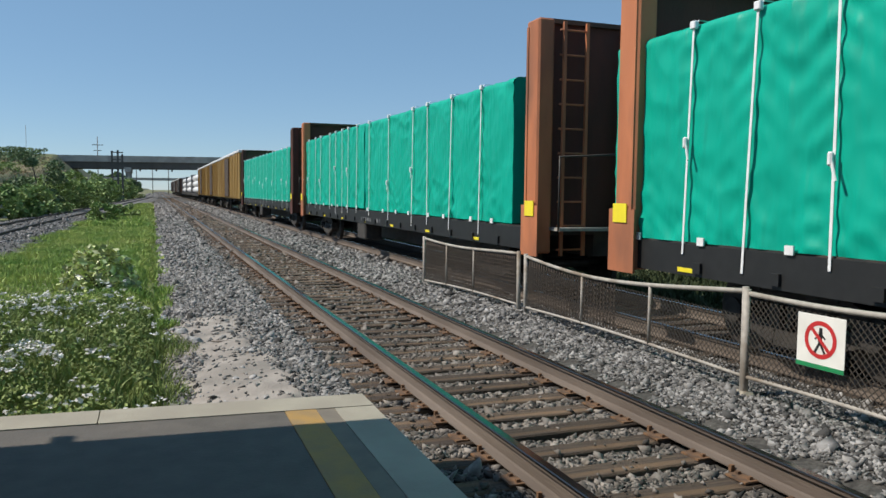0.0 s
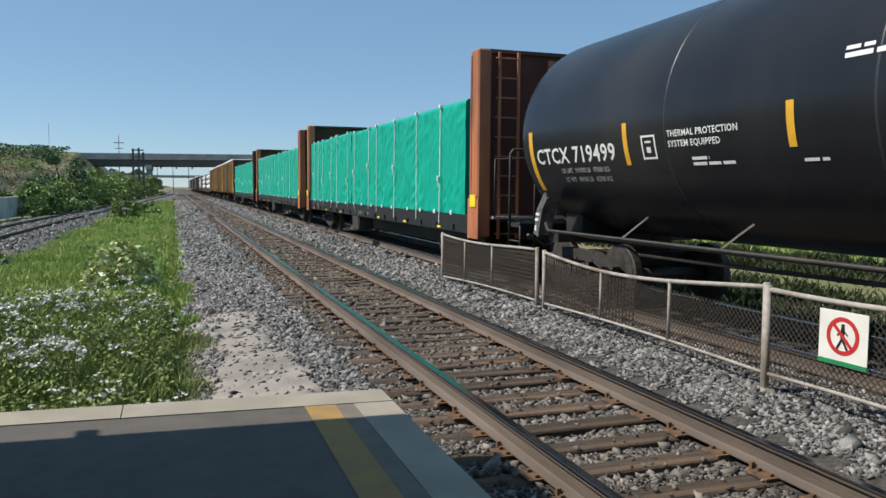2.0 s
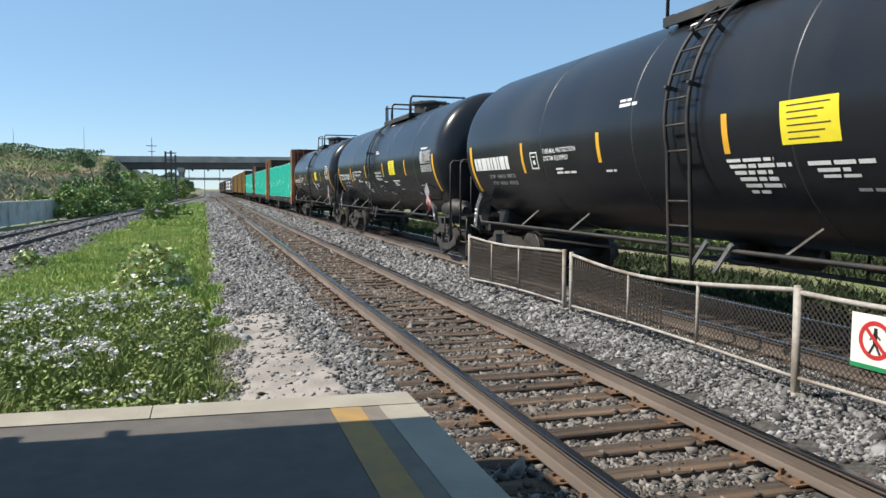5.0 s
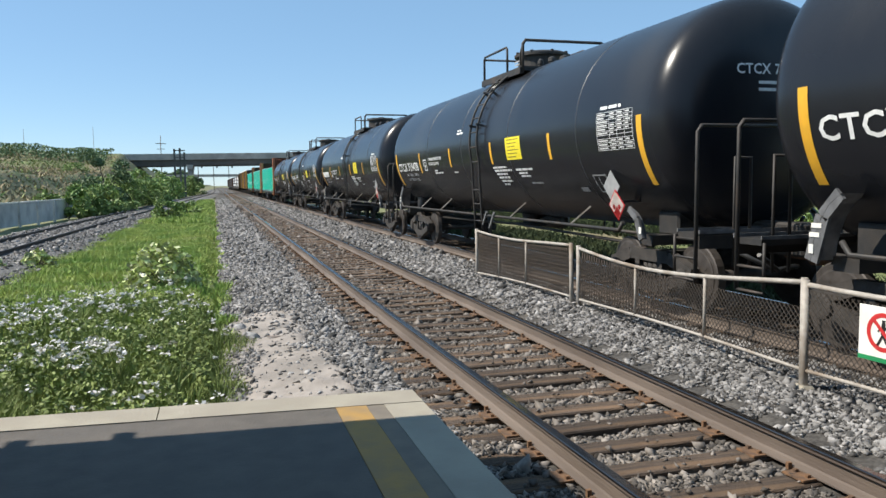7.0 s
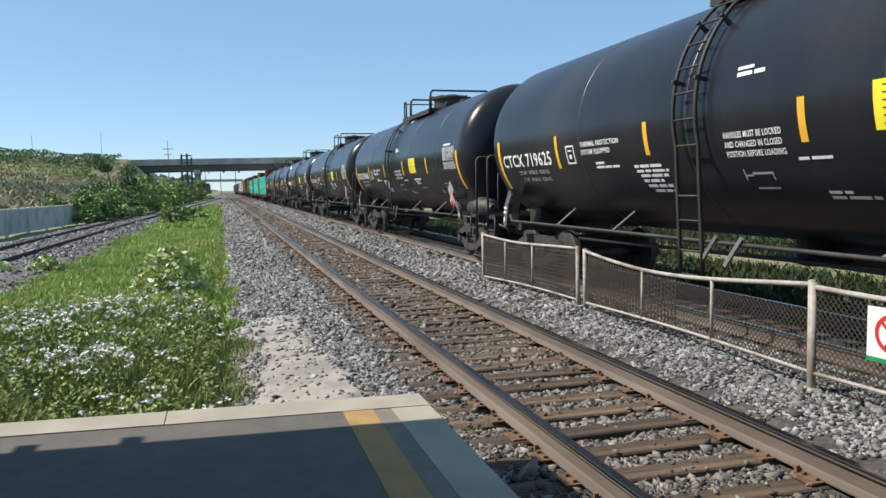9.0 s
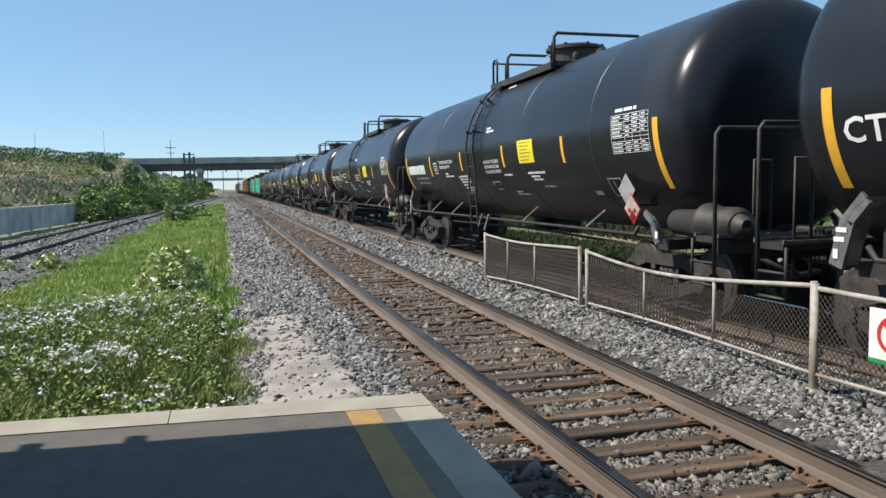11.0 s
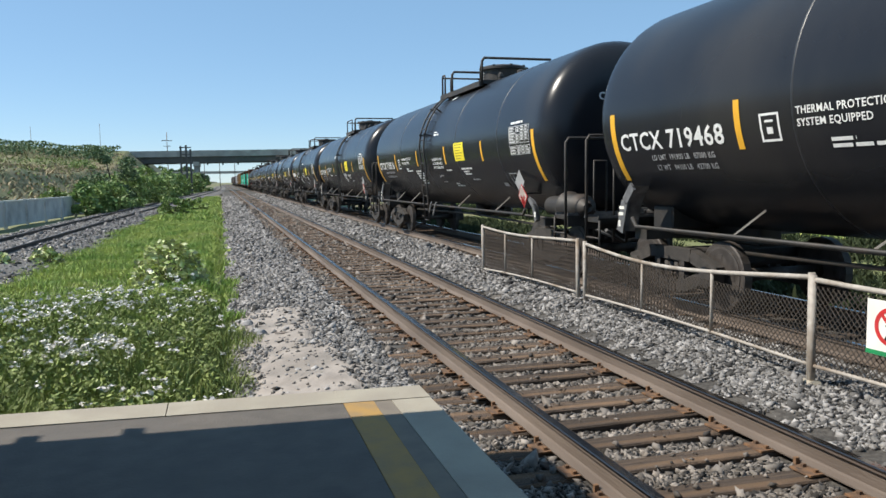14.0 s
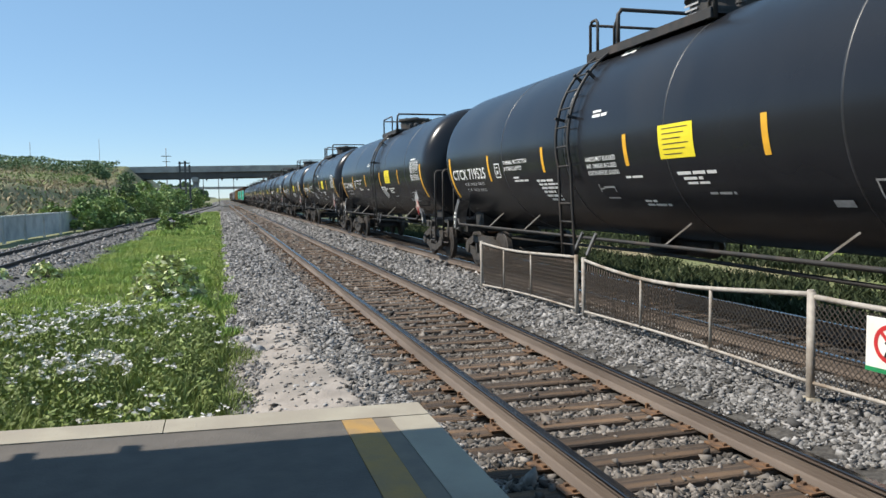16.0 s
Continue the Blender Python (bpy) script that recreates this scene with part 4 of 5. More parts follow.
far_wood("far_trees", -150, -24, 165, 1.6, 17000, 161, "dark green tree belt on the skyline")
far_wood("far_trees", -40, -25, 250, 5.5, 3500, 162, "distant trees above the overpass")
far_wood("far_trees", -260, -30, 420, 9.0, 9000, 163, "distant tree line")
far_wood("far_trees", 14, 160, 230, 9.0, 9000, 164, "distant trees beyond the train")
far_wood("far_trees", -40, -12, 600, 12.0, 4000, 165, "hazy trees at the end of the line")

# ---- rolling stock ----
SPEED = 12.894
WHEEL_R = 0.46
movers = []  # (thing, x, y at 0 s)


ws = Shape()
for sx_ in (-1, 1):
    c = sx_ * 0.78
    ws.lathe_x([(c - 0.065, 0.40), (c - 0.06, WHEEL_R), (c + 0.05, WHEEL_R), (c + 0.06, 0.44)] if sx_ > 0 else [(c - 0.06, 0.44), (c - 0.05, WHEEL_R), (c + 0.06, WHEEL_R), (c + 0.065, 0.40)], 28, 0, 0)
    ws.lathe_x([(c - 0.075, 0.36), (c - 0.07, 0.385), (c + 0.07, 0.385), (c + 0.075, 0.36)], 28, 0, 0)
    for q_ in range(4):
        a = math.pi / 2 * q_
        ws.box(c, 0.25 * math.cos(a), 0.25 * math.sin(a), 0.16, 0.07, 0.07)
ws.bar((-1.0, 0, 0), (1.0, 0, 0), 0.085, 12)
WHEEL_MESH = ws.mesh("wheelset", M_WHEEL)


def truck(parent, y):
    """A two-axle freight truck under a car."""
    t = part("truck", Shape().box(0, y, 0.62, 2.0, 0.42, 0.28, None, 0.04), M_TRUCK, parent)
    for sx_ in (-1, 1):
        s = Shape()
        x = sx_ * 0.99
        for a, b in (((-1.05, 0.52), (-0.5, 0.70)), ((-0.5, 0.70), (0.5, 0.70)), ((0.5, 0.70), (1.05, 0.52)), ((-0.85, 0.46), (-0.3, 0.26)), ((-0.3, 0.26), (0.3, 0.26)), ((0.3, 0.26), (0.85, 0.46))):
            s.beam((x, y + a[0], a[1]), (x, y + b[0], b[1]), 0.13, 0.17)
        s.beam((x, y - 0.30, 0.28), (x, y - 0.30, 0.70), 0.12, 0.12).beam((x, y + 0.30, 0.28), (x, y + 0.30, 0.70), 0.12, 0.12)
        for k in (-0.12, 0, 0.12):
            s.bar((x, y + k, 0.34), (x, y + k, 0.58), 0.05, 8)
        for k in (-0.89, 0.89):
            s.lathe_x([(x - 0.11 * 1, 0.10), (x - 0.10, 0.14), (x + 0.10, 0.14), (x + 0.11, 0.10)], 12, y + k, WHEEL_R)
        part("side_frame", s, M_TRUCK, t, "dusty cast side frame")
    for k in (-0.89, 0.89):
        w = part("wheelset", WHEEL_MESH, None, t)
        w.location = (0, y + k, WHEEL_R)
    return t


TR, TZ, TL = 1.605, 2.64, 7.25  # tank radius, axis height, half length of the straight shell
CAR_PITCH = 17.372


def on_tank(s0, s1, z0, z1, lift=0.005, n=6):
    """A patch on the tank's west side between two stations and two heights."""
    sh = Shape()
    a0, a1 = [math.asin(max(-1, min(1, (z - TZ) / TR))) for z in (z0, z1)]
    vs = []
    for i_ in range(n + 1):
        a = a0 + (a1 - a0) * i_ / n
        for s_ in (s0, s1):
            vs.append((-(TR + lift) * math.cos(a), s_, TZ + (TR + lift) * math.sin(a)))
    return sh.add(vs, [(2 * i_, 2 * i_ + 1, 2 * i_ + 3, 2 * i_ + 2) for i_ in range(n)], True)


def wrap(me_verts, faces, s0, z0, lift=0.007):
    """Lays flat (u, v) lettering on the tank's west side; u runs to the viewer's right, which is -y."""
    vs = []
    a0 = math.asin((z0 - TZ) / TR)
    for u, v_ in me_verts:
        a = a0 + v_ / TR
        vs.append((-(TR + lift) * math.cos(a), s0 - u, TZ + (TR + lift) * math.sin(a)))
    return Shape().add(vs, faces)


def lettering(text, height, stretch=1.0):
    """Vertices and faces of a word in the built-in font."""
    cu = bpy.data.curves.new("lettering", "FONT")
    cu.body, cu.size, cu.resolution_u, cu.offset = text, height / 0.70, 2, height * 0.026
    cu.space_character = 1.07
    ob = new("lettering", cu)
    bpy.context.view_layer.update()
    me = bpy.data.meshes.new_from_object(ob.evaluated_get(bpy.context.evaluated_depsgraph_get()))
    vs = [(p.co.x * stretch, p.co.y) for p in me.vertices]
    fs = [tuple(p.vertices) for p in me.polygons]
    bpy.data.objects.remove(ob)
    bpy.data.curves.remove(cu)
    bpy.data.meshes.remove(me)
    return vs, fs


def bars(sh, s0, z0, rows):
    """Unreadable small print: rows of (offset, length, height)."""
    z = z0
    for off, length, h in rows:
        x = off
        q = random.Random(int(1000 * (s0 + z)))
        while x < off + length:
            w = min(q.uniform(0.10, 0.3), off + length - x)
            p = on_tank(s0 - x, s0 - x - w, z - h, z, 0.006, 2)
            sh.add(p.v, p.f)
            x += w + 0.035
        z -= h * 1.75
    return sh


def tank_body(car, near_ladder):
    """The parts of a tank car; near_ladder: the older pattern, whose ladder stands amid the top walkway."""
    dome = 0.72
    prof = [(-TL - dome * math.sin(a) ** 0.62, max(0.03, TR * math.cos(a) ** 0.62)) for a in np.linspace(math.pi / 2, 0, 20)]
    prof += [(y_, TR) for y_ in (-6.5, -5.2, -3.9, -2.6, -1.3, 0.0, 1.3, 2.6, 3.9, 5.2, 6.5)] + [(-y_, r) for y_, r in prof[::-1]]
    tank = part("tank", Shape().lathe_y(prof, 72, 0, TZ), M_TANK, car, "glossy black tank shell")
    for s_ in (-5.3, -2.35, 0.6, 3.55):
        ring = [(s_ - 0.02, TR - 0.01), (s_ - 0.014, TR + 0.0025), (s_ + 0.014, TR + 0.0025), (s_ + 0.02, TR - 0.01)]
        part("weld_seam", Shape().lathe_y(ring, 72, 0, TZ), M_SEAM, tank)
    # top fittings
    north, south, dy, ly_ = (0.85, -1.5, -0.35, -0.58) if near_ladder else (1.0, -2.45, -1.45, 0.48)
    mid, run = (north + south) / 2, north - south
    for s_ in (-1, 1):
        wk = Shape().box(s_ * 0.80, mid, 4.09, 0.34, run, 0.05).box(s_ * 0.97, mid, 4.07, 0.04, run, 0.13).box(s_ * 0.62, mid, 4.05, 0.05, run, 0.12)
        part("platform_walkway", wk, M_FRAME, car)
    for y_ in (north - 0.1, south + 0.1):
        part("platform_walkway", Shape().box(0, y_, 4.13, 1.9, 0.2, 0.06), M_FRAME, car)
    dm = Shape().lathe_z([(4.15, 0.52), (4.52, 0.52), (4.525, 0.60), (4.58, 0.60), (4.62, 0.52), (4.64, 0.1)], 28, 0, dy)
    dm.box(0, dy, 4.65, 0.2, 0.3, 0.05).box(0.6, dy, 4.56, 0.1, 0.2, 0.12)
    for k in range(8):
        a = math.pi / 4 * k
        dm.box(0.57 * math.cos(a), dy + 0.57 * math.sin(a), 4.60, 0.05, 0.05, 0.05)
    part("dome_housing", dm, M_FRAME, car)
    pr = Shape()
    for k in range(3):
        pr.box(-0.535, dy + 0.1, 4.44 - 0.07 * k, 0.006, 0.34 - 0.05 * k, 0.028)
    part("dome_print", pr, M_MARKG, car, "small pale print on the dome")
    for vx, vy, vz, vr in ((0.15, dy - 0.85, 4.42, 0.11), (-0.35, dy - 0.75, 4.34, 0.07), (-0.2, dy + 0.9 if not near_ladder else dy - 1.0, 4.36, 0.09)):
        part("valve", Shape().lathe_z([(4.1, vr * 0.8), (vz - 0.08, vr * 0.8), (vz - 0.07, vr), (vz, vr * 0.9), (vz + 0.04, 0.02)], 12, vx, vy), M_FRAME, car)
    RT = 4.68
    for s_ in (-1, 1):
        x = s_ * 0.92
        back = -0.62 if near_ladder else 0.74
        part("handrail", Shape().pipe([(x, north, 4.0), (x, north, RT - 0.06), (x, north - 0.06, RT), (x, back + 0.06, RT), (x, back, RT - 0.06), (x, back, 4.0)], 0.026, 7), M_FRAME, car)
        for y_ in ((south,) if near_ladder else (0.05, south)):
            part("handrail_post", Shape().pipe([(x, y_ + 0.12, 4.0), (x, y_ + 0.12, RT - 0.25), (x, y_, RT - 0.1)], 0.026, 7), M_FRAME, car)
    part("handrail", Shape().pipe([(-0.92, north, RT - 0.05), (0.92, north, RT - 0.05)], 0.024, 6), M_FRAME, car)
    for y_ in ((south,) if near_ladder else (0.05, south)):
        part("handrail", Shape().pipe([(-0.92, y_, 4.0), (-0.92, y_, RT - 0.08), (-0.86, y_, RT), (0.86, y_, RT), (0.92, y_, RT - 0.08), (0.92, y_, 4.0)], 0.034, 8), M_FRAME, car, "tall black handrail hoop")
    # side ladders follow the shell
    for s_ in (-1, 1):
        pts = [(s_ * (TR + 0.10) * math.cos(a), TZ + (TR + 0.10) * math.sin(a)) for a in np.linspace(radians(60), radians(-14), 15)] + [(s_ * 1.64, 1.85), (s_ * 1.60, 1.12), (s_ * 1.57, 0.6)]
        y0, y1 = ly_ - 0.23, ly_ + 0.23
        stile = part("ladder", Shape().pipe([(a, y0, b) for a, b in pts], 0.026, 6), M_FRAME, car, "black side ladder")
        part("stile", Shape().pipe([(a, y1, b) for a, b in pts], 0.026, 6), M_FRAME, stile)
        for a, b in [p for p in pts[:15:2]] + [(s_ * 1.63, 1.62), (s_ * 1.61, 1.32), (s_ * 1.59, 0.95), (s_ * 1.575, 0.65)]:
            part("rung", Shape().bar((a, y0, b), (a, y1, b), 0.015, 5), M_FRAME, stile)
        for k in (4, 9):
            a, b = pts[k]
            for y_ in (y0, y1):
                part("bracket", Shape().beam((a * 1.03, y_, TZ + (b - TZ) * 1.03), (a * 0.93, y_, TZ + (b - TZ) * 0.93), 0.05, 0.04), M_FRAME, stile)
        part("ladder_foot", Shape().beam((s_ * 1.58, ly_ - 0.5, 1.16), (s_ * 1.58, ly_ - 0.22, 0.86), 0.03, 0.05).beam((s_ * 1.58, ly_ - 0.95, 1.16), (s_ * 1.58, ly_ - 0.65, 0.82), 0.03, 0.05), M_PLATE, car, "slanting step brackets under the ladder")
        rl = Shape().pipe([(s_ * 1.55, 6.7, 1.2), (s_ * 1.55, 6.6, 1.08), (s_ * 1.55, -6.6, 1.08), (s_ * 1.55, -6.7, 1.2)], 0.03, 7)
        part("side_rail", rl, M_FRAME, car)
        for yy in (4.5, 2.55, -2.3, -5.0):
            part("strut", Shape().beam((s_ * 1.54, yy, 1.09), (s_ * 1.30, yy - 0.24, 1.38), 0.035, 0.02), M_GALV, car, "grey strut")
    # underframe and ends
    for e in (-1, 1):
        sill = Shape().box(0, e * 7.2, 1.02, 0.36, 2.9, 0.42, None, 0.03).box(0, e * 6.9, 1.18, 1.9, 0.5, 0.35, None, 0.03).box(0, e * 6.9, 0.95, 2.6, 0.32, 0.14)
        sill.box(0, e * 6.9, 1.5, 1.5, 0.5, 0.5)
        part("bolster_sill", sill, M_FRAME, car)
        cp = Shape().box(0, e * 8.45, 0.86, 0.14, 0.6, 0.18, None, 0.03).box(0.05, e * 8.66, 0.86, 0.26, 0.16, 0.28, None, 0.04)
        part("coupler", cp, M_RUST, car, "rusty coupler")
        hs = Shape().pipe([(-1.0, e * 8.5, 0.9), (-0.6, e * 8.65, 0.68), (-0.3, e * 8.72, 0.72)], 0.03, 6)
        part("brake_hose", hs, M_BLACKP, car)
        pf = Shape().box(0, e * 8.12, 1.1, 2.9, 0.42, 0.07).box(0, e * 8.33, 1.02, 2.9, 0.05, 0.16)
        part("end_platform", pf, M_FRAME, car)
        part("end_beam", Shape().box(0, e * 8.36, 1.15, 2.92, 0.02, 0.05).box(0, e * 7.9, 1.15, 2.92, 0.02, 0.04), M_PLATE, car, "worn pale edge of the end walkway")
        for s_ in (-1, 1):
            er = Shape().pipe([(s_ * 1.46, e * 8.3, 0.55), (s_ * 1.46, e * 8.3, 2.36), (s_ * 1.40, e * 8.3, 2.44), (s_ * 0.3, e * 8.3, 2.44)], 0.026, 7)
            er.pipe([(s_ * 1.46, e * 7.85, 0.6), (s_ * 1.46, e * 7.85, 1.1)], 0.02, 6)
            for zz in (0.55, 0.82):
                er.bar((s_ * 1.46, e * 8.3, zz), (s_ * 1.46, e * 7.85, zz), 0.018, 5)
            part("end_handrail", er, M_FRAME, car)
            er = Shape().pipe([(s_ * 0.95, e * 8.34, 0.7), (s_ * 0.95, e * 8.34, 2.05), (s_ * 0.72, e * 8.34, 2.05), (s_ * 0.72, e * 8.34, 0.7)], 0.022, 6)
            part("end_ladder", er, M_FRAME, car)
            bend = [(7.12, 0.98), (7.10, 1.12), (7.06, 1.26), (7.00, 1.40), (6.90, 1.54), (6.76, 1.64)]
            low = 1.0 if e > 0 else 0.62
            bend = [(y_, 0.98 + (z_ - 0.98) * low) for y_, z_ in bend]
            fl = Shape()
            fl.add([(s_ * (xa + th), e * y_, z_) for th in (0, 0.02) for y_, z_ in bend for xa in (1.22 if e > 0 else 1.42, 1.50)],
                   [(2 * k, 2 * k + 1, 2 * k + 3, 2 * k + 2) for k in range(5)] + [(12 + 2 * k, 14 + 2 * k, 15 + 2 * k, 13 + 2 * k) for k in range(5)])
            fl.beam((s_ * 1.50, e * 7.12, 0.98), (s_ * 1.50, e * 6.99, 0.98 + 0.44 * low), 0.035, 0.17 * low).beam((s_ * 1.50, e * 6.99, 0.98 + 0.44 * low), (s_ * 1.50, e * 6.78, 0.98 + 0.66 * low), 0.035, 0.14 * low)
            cpl = part("corner_plate", fl, M_PLATE, car, "worn grey curved push plate")
            for zz in ((1.1, 1.24, 1.33) if e > 0 else (1.1,)):
                part("reflector", Shape().box(s_ * 1.523, e * (7.145 - (zz - 0.98) * 0.28), zz, 0.008, 0.13 if zz > 1.2 else 0.06, 0.045 if zz > 1.2 else 0.09), M_WHITE, cpl, "white reflective stripe")
        truck(car, e * 6.55)
    if not near_ladder:
        part("brake_cylinder", Shape().lathe_y([(-8.45, 0.08), (-8.4, 0.18), (-8.3, 0.18), (-8.28, 0.23), (-7.8, 0.23), (-7.77, 0.27), (-7.7, 0.27), (-7.66, 0.19), (-7.0, 0.17), (-6.93, 0.09)], 20, -1.12, 1.26), M_FRAME, car, "dusty brake cylinder")
    part("air_tank", Shape().lathe_y([(-0.9, 0.1), (-0.8, 0.19), (0.3, 0.19), (0.4, 0.1)], 14, 0.3, 0.92), M_FRAME, car)
    part("bottom_outlet", Shape().lathe_z([(0.72, 0.12), (0.74, 0.2), (1.2, 0.24)], 14, 0, 0.2).box(0, 0.2, 0.8, 0.7, 0.9, 0.05), M_FRAME, car)
    part("brake_rod", Shape().pipe([(-0.5, 5.8, 0.75), (-0.45, 0, 0.82), (-0.5, -5.8, 0.75)], 0.03, 6), M_FRAME, car)
    part("train_pipe", Shape().pipe([(-0.9, 7.6, 0.98), (-0.9, 0, 1.0), (-0.9, -7.6, 0.98)], 0.028, 6), M_FRAME, car)
    # markings on the west side
    for s0, z0, z1 in ((4.46, 2.06, 2.6), (1.6, 2.16, 2.6), (-1.3, 2.16, 2.6), (-4.2, 2.16, 2.6)):
        part("yellow_bar", on_tank(s0, s0 - 0.10, z0, z1), M_YEL, car, "yellow reflective bar")
    for s0 in (7.25, -7.12):
        part("yellow_bar", on_tank(s0, s0 - 0.13, 1.72, 2.66, 0.005, 10), M_YEL, car, "long yellow reflective bar")
    pn = part("yellow_panel", on_tank(-2.22, -2.98, 2.21, 2.64), M_YELP, car, "yellow notice panel with unreadable print")
    q = Shape()
    for k in range(6):
        p = on_tank(-2.32, -2.88 + 0.08 * (k % 3), 2.585 - 0.065 * k, 2.597 - 0.065 * k, 0.008, 1)
        q.add(p.v, p.f)
    part("panel_print", q, M_DARKB, pn)
    tb = Shape()
    t0, t1, tz0, tz1 = -6.0, -7.02, 2.23, 2.77
    cols, nrow = (0.0, 0.37, 0.58, 0.79, 1.0), 10
    g = random.Random(12)
    for c in cols:
        sc = t0 + (t1 - t0) * c
        p = on_tank(sc + 0.005, sc - 0.005, tz0, tz1, 0.006, 6)
        tb.add(p.v, p.f)
    for k in range(nrow + 1):
        zz = tz0 + (tz1 - tz0) * k / nrow
        p = on_tank(t0, t1, zz - 0.004, zz + 0.004, 0.006, 1)
        tb.add(p.v, p.f)
        if k < nrow and k != 3:
            for c0, c1 in zip(cols, cols[1:]):
                if g.random() < 0.86:
                    m0, m1 = c0 + 0.025, c0 + (c1 - c0) * g.uniform(0.55, 0.9)
                    p = on_tank(t0 + (t1 - t0) * m0, t0 + (t1 - t0) * m1, zz + 0.016, zz + 0.038, 0.006, 1)
                    tb.add(p.v, p.f)
    part("test_table", tb, M_MARKT, car, "white stencilled inspection table")
    sp = Shape()
    for line, zz in (("THERMAL PROTECTION", 2.37), ("SYSTEM EQUIPPED", 2.25)):
        vs, fs = lettering(line, 0.075, 1.0)
        q = wrap(vs, fs, 3.5, zz)
        sp.add(q.v, q.f)
    part("stencilling", sp, M_MARK, car, "white words thermal protection system equipped")
    blocks = [(3.1, 2.12, ((0, 0.3, 0.035), (0, 0.7, 0.035))), (-2.5, 2.04, ((0, 0.8, 0.04), (0.1, 0.4, 0.035), (0.15, 0.45, 0.03))), (-6.1, 2.86, ((0, 0.6, 0.045),)),
              (-0.1 if not near_ladder else 0.3, 4.0, ((0, 0.5, 0.04), (0.1, 0.4, 0.04)))]
    if near_ladder:
        blocks += [(-1.3, 2.10, ((0, 0.75, 0.035), (0.03, 0.95, 0.04), (0.08, 0.6, 0.04), (0.13, 0.6, 0.04), (0.18, 0.6, 0.04), (0.23, 0.3, 0.035))), (0.95, 3.0, ((0, 0.3, 0.035), (0, 0.45, 0.045))), (1.45, 2.05, ((0, 0.3, 0.03),))]
    else:
        blocks += [(2.0, 2.04, ((0, 0.7, 0.04), (0.02, 0.8, 0.035), (0.08, 0.7, 0.04), (0.1, 0.5, 0.04), (0.15, 0.6, 0.04), (0.25, 0.5, 0.035))), (-0.35, 3.03, ((0, 0.3, 0.035), (0, 0.45, 0.045))), (-1.2, 2.02, ((0, 0.45, 0.03),)), (-1.4, 1.68, ((0, 0.3, 0.03), (0, 0.6, 0.03)))]
        for k, line in enumerate(("HANDLES MUST BE LOCKED", "AND CHANGED IN CLOSED", "POSITION BEFORE LOADING")):
            vs, fs = lettering(line, 0.068, 0.72)
            part("stencilling", wrap(vs, fs, -0.1, 2.27 - 0.105 * k), M_MARK, car, "bold white stencilled instruction")
        dr = Shape()
        for q_ in ((-0.28, -0.30, 1.80, 1.92), (-0.30, -0.42, 1.84, 1.86), (-0.42, -0.75, 1.86, 1.885), (-0.73, -0.75, 1.80, 1.88), (-0.4, -0.75, 1.70, 1.72)):
            p = on_tank(*q_, 0.006, 2)
            dr.add(p.v, p.f)
        part("valve_diagram", dr, M_MARKG, car, "thin stencilled drawing of a valve handle")
    for s0, z0, rows in blocks:
        part("stencilling", bars(Shape(), s0, z0, rows), M_MARK, car, "small white stencilled lines")["kind"] = "stuff"
    sp = Shape()
    for line, zz, s0 in (("LD LMT  191900 LB   87000 KG", 1.99, 6.3), ("LT WT   94100 LB   42700 KG", 1.86, 6.25)):
        vs, fs = lettering(line, 0.075, 0.9)
        q = wrap(vs, fs, s0, zz)
        sp.add(q.v, q.f)
    bars(sp, -3.0, 1.78, ((0, 0.5, 0.03),))
    part("stencilling", sp, M_MARKG, car, "faded small grey stencilling")
    bx = Shape()
    for a in ((4.05, 4.02, 2.13, 2.41), (3.78, 3.75, 2.13, 2.41), (4.05, 3.75, 2.39, 2.415), (4.05, 3.75, 2.12, 2.145), (3.97, 3.84, 2.32, 2.345), (3.95, 3.86, 2.2, 2.27)):
        p = on_tank(*a, 0.006, 2)
        bx.add(p.v, p.f)
    part("stencil_box", bx, M_MARK, car)
    part("white_plate", on_tank(-4.9, -5.15, 1.62, 1.69, 0.012, 2), M_MARKG, car, "small grey plate")

    def diamond(s0, z0, r, m, lift, label):
        at = lambda z: -(TR + lift) * math.cos(math.asin((z - TZ) / TR))
        hi = at(z0 + r) - 0.01
        lo = hi + 0.1 * (at(z0 - r) - at(z0 + r))
        mid = (hi + lo) / 2
        vs = [(px - d, s0 - u, z0 + v_) for d in (0, 0.006) for u, v_, px in ((0, r, hi), (r, 0, mid), (0, -r, lo), (-r, 0, mid))]
        return part("placard", Shape().add(vs, [(0, 1, 2, 3), (7, 6, 5, 4), (0, 4, 5, 1), (1, 5, 6, 2), (2, 6, 7, 3), (3, 7, 4, 0)]), m, car, label)

    fr = Shape()
    for a in ((-5.52, -5.54, 1.62, 1.88), (-5.92, -5.94, 1.62, 1.88), (-5.52, -5.94, 1.865, 1.885), (-5.52, -5.94, 1.61, 1.63), (-5.68, -5.70, 1.70, 1.84)):
        p = on_tank(*a, 0.01, 2)
        fr.add(p.v, p.f)
    part("placard_frame", fr, M_MARKG, car)
    diamond(-6.18, 1.70, 0.24, M_HOLDER, 0.012, "pale grey metal placard holder")
    PS, PZ0, PR = -6.36, 1.43, 0.23
    pl = diamond(PS, PZ0, PR, M_RED, 0.26, "red and white hazard placard")
    co = [q.co.copy() for q in pl.data.vertices][4:]
    ctr = (co[0] + co[2]) / 2
    out = Vector((-0.003, 0, 0))
    part("placard_bracket", Shape().box(ctr.x + 0.20, PS, PZ0 + 0.05, 0.36, 0.12, 0.03), M_FRAME, car)

